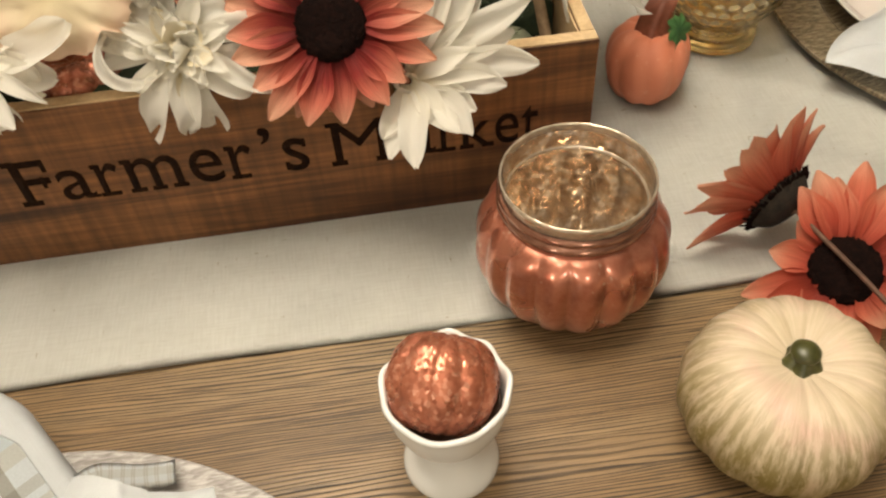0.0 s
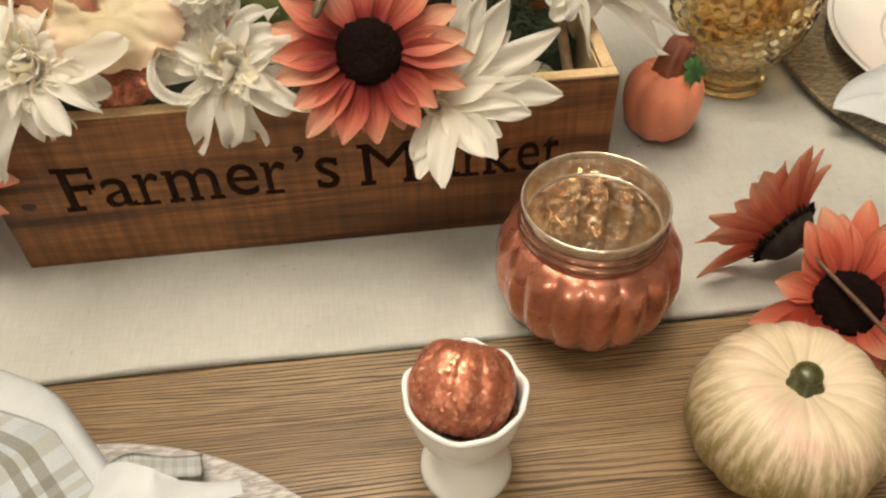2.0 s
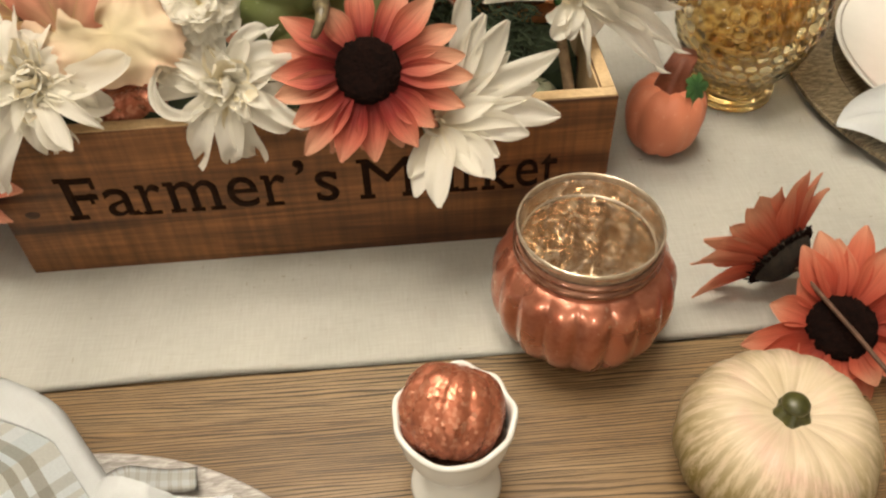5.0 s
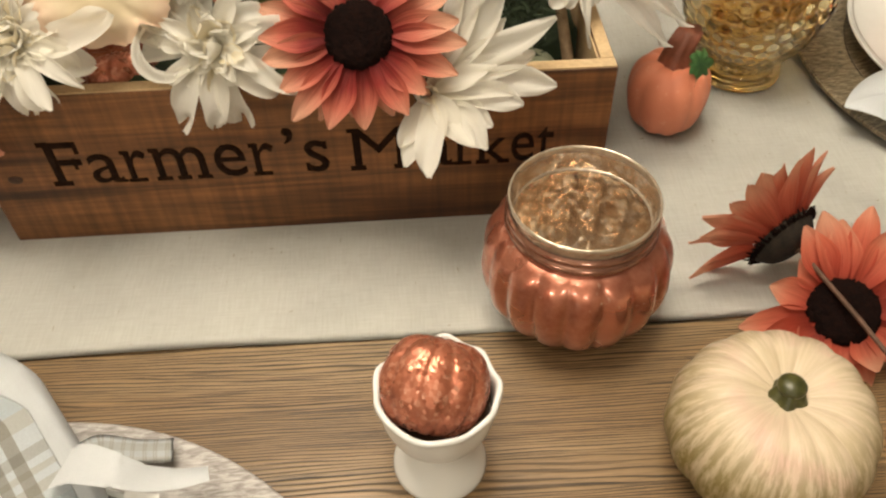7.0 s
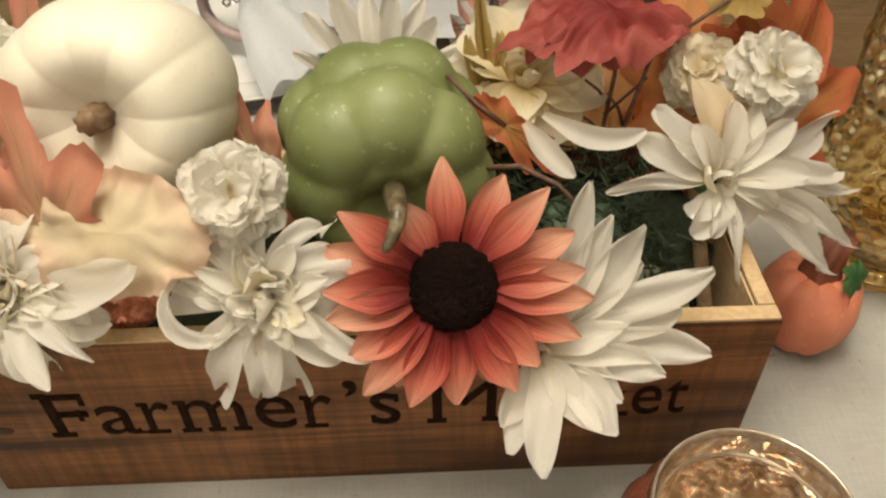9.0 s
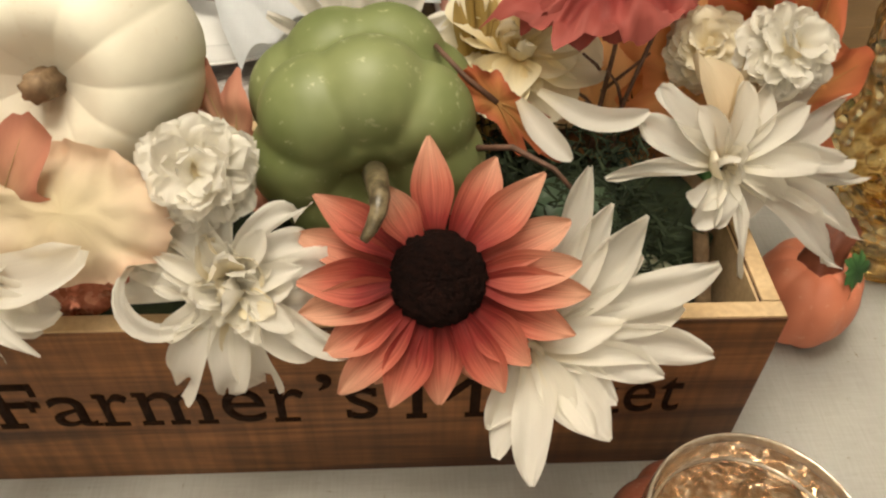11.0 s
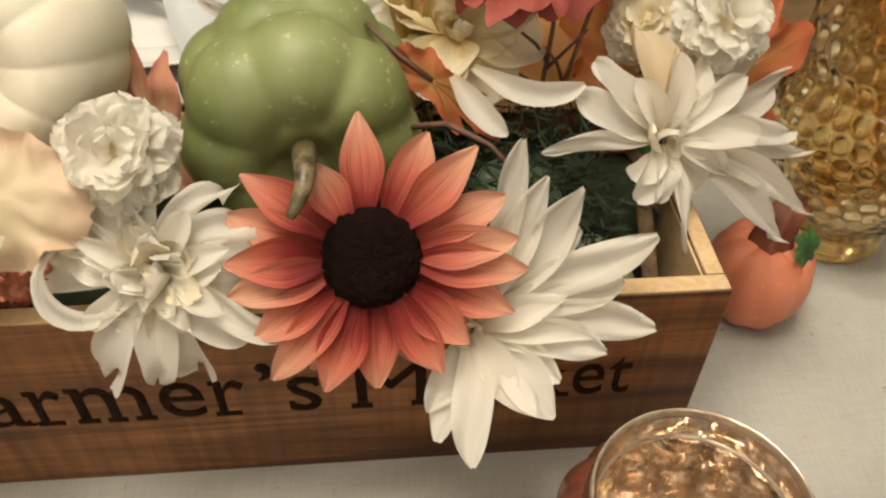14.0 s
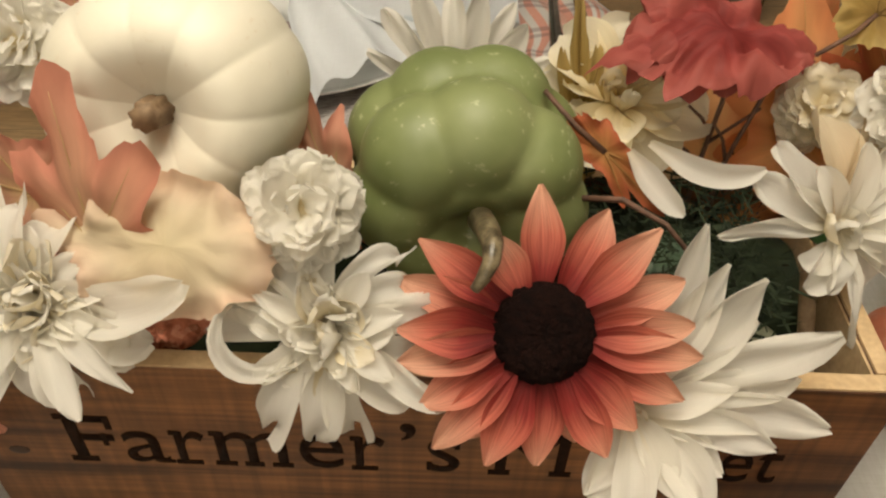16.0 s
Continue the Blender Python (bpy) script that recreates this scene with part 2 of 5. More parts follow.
def amber_glass():
    m, nt, b = nodes_of("amber_glass", 0.05, 0.0)
    b.inputs["Transmission Weight"].default_value = 1.0
    b.inputs["IOR"].default_value = 1.45
    c = noise_tex(nt, coords(nt), 30.0, 3, 0.6)
    nt.links.new(ramp(nt, c, [(0.34, (0.86, 0.56, 0.20)), (0.48, (0.92, 0.73, 0.38)), (0.62, (0.96, 0.85, 0.58))]), b.inputs["Base Color"])
    return m


def clear_glass():
    m, nt, b = nodes_of("clear_glass", 0.03)
    b.inputs["Transmission Weight"].default_value = 1.0
    b.inputs["Base Color"].default_value = (0.95, 0.96, 0.96, 1)
    return m


def flecked(m):
    """Scattered worn silver flecks in a glaze."""
    nt, b = m.node_tree, m.node_tree.nodes["Principled BSDF"]
    old = b.inputs["Base Color"].links[0].from_socket
    v = coords(nt)
    spots = noise_tex(nt, v, 420.0, 2, 0.5)
    where = noise_tex(nt, v, 26.0, 2, 0.5)
    mask = mix(nt, ramp(nt, spots, [(0.64, 0.0), (0.70, 1.0)]), ramp(nt, where, [(0.48, 0.0), (0.60, 1.0)]), 1.0, "MULTIPLY")
    nt.links.new(mix(nt, old, (0.86, 0.66, 0.52), mask), b.inputs["Base Color"])


def mercury():
    """Silvered glass with gold patches and a fine crackle."""
    m, nt, b = nodes_of("gold_mercury_glass", 0.16, 0.78)
    v = coords(nt)
    patch = noise_tex(nt, v, 150.0, 5, 0.7)
    nt.links.new(ramp(nt, patch, [(0.36, (0.56, 0.40, 0.26)), (0.52, (0.70, 0.56, 0.41)), (0.60, (0.96, 0.93, 0.87))]), b.inputs["Base Color"])
    nt.links.new(ramp(nt, patch, [(0.35, 0.14), (0.6, 0.05)]), b.inputs["Roughness"])
    facets(nt, b, coords(nt, (1, 1, 0.42)), 260.0, 0.26)
    return m


def facets(nt, b, vec, scale, tilt):
    """Tilts the surface a little in each small cell, so that flakes catch the light one by one."""
    cells = node(nt, "ShaderNodeTexVoronoi", Scale=scale)
    nt.links.new(vec, cells.inputs["Vector"])
    geo = nt.nodes.new("ShaderNodeNewGeometry")
    off, add, unit = (nt.nodes.new("ShaderNodeVectorMath") for _ in range(3))
    off.operation, add.operation, unit.operation = "SUBTRACT", "MULTIPLY_ADD", "NORMALIZE"
    nt.links.new(cells.outputs["Color"], off.inputs[0])
    off.inputs[1].default_value = (0.5, 0.5, 0.5)
    nt.links.new(off.outputs[0], add.inputs[0])
    add.inputs[1].default_value = (tilt, tilt, tilt)
    nt.links.new(geo.outputs["Normal"], add.inputs[2])
    nt.links.new(add.outputs[0], unit.inputs[0])
    nt.links.new(unit.outputs[0], b.inputs["Normal"])
    return cells.outputs["Color"]


def foil():
    """Crinkled copper leaf: small flat facets that catch the light one by one."""
    m, nt, b = nodes_of("copper_leaf", 0.30, 0.5)
    v = coords(nt)
    cells = facets(nt, b, v, 560.0, 0.42)
    tint = ramp(nt, cells, [(0.0, (0.37, 0.110, 0.060)), (0.6, (0.48, 0.165, 0.092)), (1.0, (0.68, 0.34, 0.23))])
    patch = ramp(nt, noise_tex(nt, v, 60.0, 4), [(0.35, 0.8), (0.65, 1.05)])
    nt.links.new(mix(nt, tint, patch, 1.0, "MULTIPLY"), b.inputs["Base Color"])
    nt.links.new(ramp(nt, noise_tex(nt, v, 90.0, 4), [(0.4, 0.5), (0.62, 0.18)]), b.inputs["Roughness"])
    return m


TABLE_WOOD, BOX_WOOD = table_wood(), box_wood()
PALE_WOOD = surface("pale_cut_wood", (0.52, 0.36, 0.19), (0.62, 0.45, 0.26), 60, 0.7)
LINEN = linen("linen", (0.79, 0.785, 0.74), (0.645, 0.63, 0.575), fleck=(0.40, 0.33, 0.22))
WHITE_CLOTH = linen("white_cloth", (0.84, 0.87, 0.89), (0.78, 0.80, 0.82), 1400)
PLAID = plaid("plaid_cloth", ((0.83, 0.86, 0.88), (0.60, 0.60, 0.57), (0.44, 0.42, 0.37), (0.72, 0.78, 0.81), (0.70, 0.69, 0.64)))
STRIPED = plaid("striped_cloth", ((0.82, 0.84, 0.85), (0.70, 0.70, 0.67), (0.66, 0.64, 0.60), (0.76, 0.80, 0.82), (0.76, 0.75, 0.72)))
CORAL_CHECK = plaid("coral_check", ((0.82, 0.80, 0.77), (0.80, 0.34, 0.22), (0.50, 0.45, 0.44), (0.82, 0.46, 0.34), (0.80, 0.36, 0.25)))
BURNT = surface("burnt_lettering", (0.014, 0.006, 0.003), (0.026, 0.011, 0.005), 200, 0.85)
BURNT.node_tree.nodes["Principled BSDF"].inputs["Specular IOR Level"].default_value = 0.1
COPPER = copper("copper_glass", (0.50, 0.155, 0.09), (0.64, 0.245, 0.155), 0.08, 0.25)
COLLAR = copper("bronze_collar", (0.30, 0.125, 0.08), (0.44, 0.21, 0.14), 0.05, 0.14)
for shiny in (COPPER, COLLAR):
    bsdf = shiny.node_tree.nodes["Principled BSDF"]
    bsdf.inputs["Metallic"].default_value, bsdf.inputs["Coat Weight"].default_value, bsdf.inputs["Coat Roughness"].default_value = 0.78, 1.0, 0.07
flecked(COPPER)
COPPER_LEAF = foil()
MERCURY = mercury()
RIM_GLASS = copper("bronze_rim_glass", (0.50, 0.39, 0.29), (0.74, 0.64, 0.52), 0.15, 0.10)
PORCELAIN = surface("white_porcelain", (0.76, 0.76, 0.735), (0.80, 0.80, 0.775), 20, 0.22, fine=90, strength=0.05, spread=0.03)
CREAM_SKIN = pumpkin_skin()
WHITE_SKIN = wax_skin("white_skin", (0.65, 0.61, 0.49), (0.71, 0.675, 0.565), (0.63, 0.56, 0.43))
GREEN_SKIN = wax_skin("green_skin", (0.120, 0.150, 0.048), (0.21, 0.24, 0.10), (0.44, 0.46, 0.29))
ORANGE_SKIN = wax_skin("orange_skin", (0.69, 0.225, 0.125), (0.77, 0.295, 0.17), (0.82, 0.43, 0.29))
SAGE_SKIN = wax_skin("sage_skin", (0.32, 0.36, 0.24), (0.42, 0.45, 0.32), (0.5, 0.52, 0.4))
DARK_GREEN = wax_skin("dark_green_skin", (0.05, 0.09, 0.05), (0.09, 0.14, 0.08), (0.16, 0.2, 0.12))
STEM_GREEN = surface("green_stem", (0.036, 0.038, 0.009), (0.085, 0.082, 0.022), 220, 0.34)
STEM_BROWN = surface("brown_stem", (0.15, 0.09, 0.045), (0.30, 0.20, 0.11), 180, 0.7)
STEM_GOLD = surface("straw_stem", (0.040, 0.030, 0.014), (0.24, 0.19, 0.11), 300, 0.32)
STEM_RED = surface("red_brown_stem", (0.16, 0.045, 0.02), (0.23, 0.07, 0.035), 150, 0.6)
TWIG = surface("brown_twig", (0.09, 0.045, 0.025), (0.16, 0.08, 0.05), 300, 0.7)
CORAL = petal_material("coral_petal", [(0.0, (0.15, 0.008, 0.008)), (0.26, (0.34, 0.042, 0.034)), (0.56, (0.68, 0.185, 0.122)), (0.95, (0.88, 0.46, 0.31))], 0.48, 0.30, vary=0.17)
RUST = petal_material("rust_petal", [(0.0, (0.28, 0.035, 0.022)), (0.30, (0.55, 0.095, 0.055)), (0.65, (0.74, 0.205, 0.122)), (0.97, (0.86, 0.42, 0.275))], 0.30, 0.42, vary=0.14)
WHITE = petal_material("white_petal", [(0.0, (0.86, 0.80, 0.64)), (0.3, (0.90, 0.875, 0.80)), (0.97, (0.925, 0.90, 0.83))], 0.05, 0.56)
IVORY = petal_material("ivory_petal", [(0.0, (0.80, 0.68, 0.42)), (0.5, (0.84, 0.76, 0.57)), (0.97, (0.87, 0.81, 0.67))], 0.05, 0.42)
TAN = petal_material("tan_petal", [(0.0, (0.66, 0.50, 0.30)), (0.5, (0.74, 0.60, 0.40)), (0.97, (0.80, 0.69, 0.50))], 0.08, 0.45)
CREAM = petal_material("cream_petal", [(0.0, (0.86, 0.70, 0.34)), (0.5, (0.91, 0.82, 0.58)), (0.97, (0.93, 0.87, 0.70))], 0.1, 0.5)
SEED = surface("dark_seed_head", (0.005, 0.002, 0.0015), (0.013, 0.0045, 0.003), 300, 0.85, fine=900, depth=0.0015, strength=0.8)
SEED.node_tree.nodes["Principled BSDF"].inputs["Specular IOR Level"].default_value = 0.08
LEAF_PEACH = petal_material("peach_leaf", [(0.0, (0.60, 0.42, 0.20)), (0.35, (0.64, 0.36, 0.23)), (0.97, (0.62, 0.26, 0.18))], 0.2, 0.35)
LEAF_YELLOW = petal_material("straw_leaf", [(0.0, (0.70, 0.60, 0.38)), (0.6, (0.74, 0.62, 0.43)), (0.97, (0.77, 0.57, 0.42))], 0.03, 0.35)
LEAF_RED = petal_material("red_leaf", [(0.0, (0.19, 0.020, 0.018)), (0.5, (0.30, 0.046, 0.040)), (0.97, (0.42, 0.105, 0.085))], 0.35, 0.22)
LEAF_WINE = petal_material("wine_leaf", [(0.0, (0.20, 0.030, 0.028)), (0.5, (0.32, 0.060, 0.055)), (0.97, (0.45, 0.125, 0.10))], 0.3, 0.2)
LEAF_ORANGE = petal_material("orange_leaf", [(0.0, (0.42, 0.22, 0.07)), (0.5, (0.50, 0.19, 0.065)), (0.97, (0.48, 0.125, 0.055))], 0.3, 0.3)
LEAF_OCHRE = petal_material("ochre_leaf", [(0.0, (0.22, 0.13, 0.035)), (0.5, (0.36, 0.24, 0.065)), (0.97, (0.47, 0.34, 0.12))], 0.3, 0.35)
LEAF_AMBER = petal_material("amber_leaf", [(0.0, (0.84, 0.52, 0.22)), (0.5, (0.88, 0.47, 0.20)), (0.97, (0.80, 0.33, 0.14))], 0.2, 0.5)
LEAF_GREEN = petal_material("green_leaf", [(0.0, (0.03, 0.09, 0.03)), (0.97, (0.07, 0.17, 0.05))], 0.3, 0.1)
HUSK = surface("dark_olive_husk", (0.008, 0.004, 0.002), (0.026, 0.017, 0.009), 160, 0.95, fine=700, depth=0.001, strength=0.5)
MOSS = surface("green_moss", (0.008, 0.017, 0.005), (0.024, 0.038, 0.012), 120, 0.9)
CHARGER_GREY = bark_charger("grey_bark", (0.25, 0.225, 0.205), (0.375, 0.345, 0.325), (0.58, 0.555, 0.53), 20)
CHARGER_BROWN = bark_charger("brown_bark", (0.055, 0.040, 0.022), (0.17, 0.13, 0.075), (0.33, 0.27, 0.18), 65)
GREY_LINE = surface("grey_glaze_line", (0.30, 0.28, 0.25), (0.38, 0.36, 0.33), 100, 0.3)
SILVER = surface("polished_steel", (0.62, 0.61, 0.59), (0.70, 0.69, 0.67), 20, 0.14, 1.0, strength=0.03)
SATIN = surface("white_satin", (0.84, 0.87, 0.89), (0.88, 0.90, 0.92), 40, 0.4, fine=1500, strength=0.1, spread=0.05)
PAPER = surface("tag_paper", (0.74, 0.72, 0.68), (0.80, 0.78, 0.75), 90, 0.8, spread=0.06)
INK = surface("grey_ink", (0.08, 0.08, 0.08), (0.12, 0.12, 0.12), 200, 0.8)
MAUVE = surface("mauve_ribbon", (0.36, 0.27, 0.25), (0.48, 0.38, 0.36), 60, 0.5)
AMBER, CLEAR = amber_glass(), clear_glass()
UPHOLSTERY = surface("sage_upholstery", (0.12, 0.15, 0.10), (0.17, 0.20, 0.14), 40, 0.85, fine=700)
DARK_WOOD = surface("dark_chair_wood", (0.035, 0.018, 0.010), (0.06, 0.03, 0.017), 40, 0.4)
PLASTER = surface("warm_plaster", (0.42, 0.385, 0.32), (0.48, 0.44, 0.37), 3, 0.9, fine=60)
CEILING_PAINT = surface("ceiling_paint", (0.76, 0.73, 0.67), (0.80, 0.77, 0.71), 3, 0.9, fine=60)
FLOOR_WOOD = surface("floor_wood", (0.13, 0.075, 0.04), (0.2, 0.12, 0.065), 5, 0.5, fine=80)


# ---- builders ----
def part(name, bm, material, parent=None, label="", smooth=True, normals=True):
    """Links a bmesh as one mesh object, under parent if given."""
    if normals:
        bmesh.ops.recalc_face_normals(bm, faces=bm.faces)
    me = bpy.data.meshes.new(name)
    bm.to_mesh(me)
    bm.free()
    me.materials.append(material)
    if smooth:
        me.polygons.foreach_set("use_smooth", [True] * len(me.polygons))
    ob = new(name, me)
    if parent:
        ob.parent = parent
    if label:
        ob["label"] = label
    return ob


def thing(name, m, label, category, group=""):
    ob = tagged(new(name), label, category, group)
    ob.empty_display_size = 0.01
    ob.matrix_world = m
    return ob


def facing(centre, normal, up=(0, 0, 1), spin=0.0, size=1.0):
    """A pose whose z axis is the normal and whose y axis leans towards up."""
    n = Vector(normal).normalized()
    u = (Vector(up) - n * n.dot(Vector(up))).normalized()
    r = u.cross(n)
    m = Matrix((r, u, n)).transposed().to_4x4()
    return Matrix.Translation(centre) @ m @ pose(0, 0, 0, 0, 0, spin) @ Matrix.Scale(size, 4)


def sheet(bm, fn, nu, nv, closed=False):
    """A grid of quads; fn(u, v) with u, v from 0 to 1 gives the place. UVs are u, v."""
    layer = bm.loops.layers.uv.verify()
    cols = nu if closed else nu + 1
    vs = [[bm.verts.new(fn(i / nu, j / nv)) for i in range(cols)] for j in range(nv + 1)]
    for j in range(nv):
        for i in range(nu):
            k = (i + 1) % cols
            f = bm.faces.new((vs[j][i], vs[j][k], vs[j + 1][k], vs[j + 1][i]))
            for loop, (a, b) in zip(f.loops, ((i, j), (i + 1, j), (i + 1, j + 1), (i, j + 1))):
                loop[layer].uv = (a / nu, b / nv)
    return vs


def lathe(profile, segs=48, rib=None, bm=None):
    """Turns a profile of (r, z) about z; rib(angle, r, z) scales the radius."""
    bm = bm or bmesh.new()
    n = len(profile) - 1

    def at(u, v):
        r, z = profile[round(v * n)]
        a = 2 * math.pi * u
        r = r * (rib(a, r, z) if rib else 1.0)
        return (r * math.cos(a), r * math.sin(a), z)

    sheet(bm, at, segs, n, True)
    return bm


def smooth_profile(points, n=24):
    """A Catmull-Rom line through the points."""
    out, p = [], [points[0], *points, points[-1]]
    per = max(2, n // (len(points) - 1))
    for i in range(1, len(p) - 2):
        for k in range(per):
            t = k / per
            out.append(tuple(0.5 * (2 * b + (c - a) * t + (2 * a - 5 * b + 4 * c - d) * t * t + (3 * b - a - 3 * c + d) * t ** 3)
                             for a, b, c, d in zip(p[i - 1], p[i], p[i + 1], p[i + 2])))
    return [(max(r, 0.00005), z) for r, z in (*out, points[-1])]


def bevelled_box(bm, lo, hi, bevel=0.001):
    c = [(a + b) / 2 for a, b in zip(lo, hi)]
    made = bmesh.ops.create_cube(bm, size=1.0, matrix=Matrix.LocRotScale(c, None, [b - a for a, b in zip(lo, hi)]))
    if bevel:
        es = list({e for v in made["verts"] for e in v.link_edges})
        bmesh.ops.bevel(bm, geom=es, offset=bevel, segments=2, affect="EDGES", profile=0.6)
    return bm


def tube(bm, points, r0, r1=None, sides=8):
    """A tapered round rod along points."""
    r1 = r0 if r1 is None else r1
    pts = [Vector(p) for p in points]
    rings = []
    for i, p in enumerate(pts):
        d = (pts[min(i + 1, len(pts) - 1)] - pts[max(i - 1, 0)]).normalized()
        a = d.orthogonal().normalized() if not rings else (last - d * d.dot(last)).normalized()
        last, b = a, d.cross(a)
        r = r0 + (r1 - r0) * i / (len(pts) - 1)
        rings.append([bm.verts.new(p + r * (a * math.cos(t) + b * math.sin(t))) for t in (2 * math.pi * k / sides for k in range(sides))])
    for one, two in zip(rings, rings[1:]):
        for k in range(sides):
            bm.faces.new((one[k], one[(k + 1) % sides], two[(k + 1) % sides], two[k]))
    bm.faces.new(rings[0][::-1])
    bm.faces.new(rings[-1])
    return bm


def petal(ang, length, width, e0=15.0, e1=-10.0, cup=0.25, twist=0.0, tip="blunt", r0=0.0, z0=0.0, ruffle=0.0, side=0.0, seed=0, nv=14, nu=8, late=1.0, wave=0.0, arc=0.0):
    """One petal rooted r0 from the flower's axis, leaving at e0 degrees over the face and ending at e1; arc bends it sideways."""
    bm = bmesh.new()
    line, r, h, s = [], r0, z0, 0.0
    for j in range(nv + 1):
        turn = radians(arc) * max(0.0, (j + 0.5) / nv - 0.3) / 0.7
        line.append((r, h, s, turn))
        e = radians(e0 + (e1 - e0) * ((j + 0.5) / nv) ** late)
        r, h, s = r + math.cos(turn) * math.cos(e) * length / nv, h + math.sin(e) * length / nv, s + math.sin(turn) * math.cos(e) * length / nv
    ca, sa = math.cos(radians(ang)), math.sin(radians(ang))
    rnd = random.Random(seed)
    ph, ph2 = rnd.uniform(0, 6.28), rnd.uniform(0, 6.28)

    def at(u, v):
        j = round(v * nv)
        r, h, s, turn = line[j]
        t = 2 * u - 1
        if tip == "blunt":
            w = width * (0.22 + 0.78 * math.sin(0.5 * math.pi * min(1.0, v / 0.52)))
            w *= max(0.09, 1 - (max(0.0, v - 0.45) / 0.57) ** 2.1)
        elif tip == "spoon":
            w = width * (0.34 + 0.66 * math.sin(0.5 * math.pi * min(1.0, v / 0.6)))
            w *= max(0.16, 1 - (max(0.0, v - 0.60) / 0.42) ** 2.8)
        elif tip == "round":
            w = width * (0.2 + 0.8 * math.sin(0.5 * math.pi * min(1.0, v / 0.62)) ** 0.8)
            w *= math.sqrt(max(0.02, 1 - (max(0.0, v - 0.62) / 0.385) ** 2))
        else:
            w = width * (0.24 + 0.76 * math.sin(0.5 * math.pi * min(1.0, v / 0.72)))
            w *= math.sqrt(max(0.12, 1 - (max(0.0, v - 0.74) / 0.275) ** 2))
            r -= 0.16 * length * (1 - abs(t)) ** 1.4 * v ** 6
        w *= 1 + 0.07 * math.sin(9 * v + ph2)
        y, z = t * w / 2, cup * w * (t * t - 0.35)
        z += ruffle * length * v * math.sin(5 * t + 7 * v + ph) * abs(t)
        k = radians(twist * v)
        y, z = y * math.cos(k) - z * math.sin(k), y * math.sin(k) + z * math.cos(k)
        y += side * length * v * v + wave * length * v * math.sin(5.5 * v + ph)
        e = radians(e0 + (e1 - e0) * v ** late)
        rr, hh = r - z * math.sin(e) - y * math.sin(turn), h + z * math.cos(e)
        y = s + y * math.cos(turn)
        return (rr * ca - y * sa, rr * sa + y * ca, hh)

    sheet(bm, at, nu, nv)
    return bm


def maple_leaf(length, width, droop=0.25, fold=0.2, seed=0, sharp=1.0, crumple=0.05):
    """A five-lobed leaf in its own plane: stalk at the origin, tip along y, folded on its midrib."""
    bm = bmesh.new()
    rnd = random.Random(seed)
    lobes = [(0, 1.0, 0.46), (52, 0.88, 0.40), (-52, 0.88, 0.40), (108, 0.66, 0.40), (-108, 0.66, 0.40)]
    jag = [rnd.uniform(-1, 1) for _ in range(60)]

    def reach(a):
        r = 0.50 if sharp > 0.8 else 0.68
        for mid, size, wide in lobes:
            d = abs((a - mid + 180) % 360 - 180) / (wide * 90)
            r = max(r, size * max(0.0, 1 - d ** (1.35 * sharp)) ** 0.7)
        return r * (1 + (0.08 if sharp > 0.8 else 0.025) * jag[int((a % 360) / 6)])

    def at(u, v):
        a = -180 + 360 * u
        r = reach(a) * v
        x, y = r * math.sin(radians(a)) * width, r * math.cos(radians(a)) * length
        z = -droop * (y * y + 0.6 * x * x) / length + fold * abs(x) + (0.03 if sharp > 0.8 else 0.0) * length * math.sin(9 * u * 6.28) * v * v
        q = Vector((x, y, seed)) / length
        z += crumple * length * v * (noise.noise(q * 3.1) + 0.5 * noise.noise(q * 7.3))
        return (x + 0.3 * crumple * length * noise.noise(q * 4), y, z)

    sheet(bm, at, 90, 10, True)
    return bm


def gourd(radius, height, ribs=10, depth=0.1, dimple=0.12, power=0.8, segs=None, rings=28, pear=0.0, soft=0.8):
    """A ribbed squash standing on z = 0, its stalk's hollow on top."""
    segs = segs or ribs * 10
    bm = bmesh.new()

    def at(u, v):
        phi = math.pi * (v - 0.5)
        a = 2 * math.pi * u
        flat = max(0.0, math.cos(phi)) ** power
        groove = 1 - depth * (1 - abs(math.sin(ribs * a / 2)) ** soft) * flat
        groove *= 1 + 0.025 * math.sin(2 * a + 0.7) + 0.015 * math.sin(3 * a)
        r = radius * flat * groove * (1 - pear * math.sin(phi))
        z = height * (0.5 + 0.5 * math.sin(phi))
        k = math.exp(-((r / (0.36 * radius)) ** 2))
        z += (-dimple if phi > 0 else 0.5 * dimple) * height * k
        z -= 0.5 * depth * height * (1 - abs(math.sin(ribs * a / 2)) ** soft) * math.sin(phi) * (1 - k)
        return (r * math.cos(a), r * math.sin(a), z)

    sheet(bm, at, segs, rings, True)
    return bm


def stalk(bm, points, r0, r1, ridges=6, segs=24):
    """A ridged, bent stalk that widens at its foot."""
    pts = [Vector(p) for p in points]
    n = len(pts) - 1

    def at(u, v):
        p = pts[round(v * n)]
        a = 2 * math.pi * u
        r = (r0 + (r1 - r0) * v ** 0.6) * (1 + 0.13 * math.sin(ridges * a))
        return (p.x + r * math.cos(a), p.y + r * math.sin(a), p.z)

    vs = sheet(bm, at, segs, n, True)
    bm.faces.new(vs[-1])
    return bm


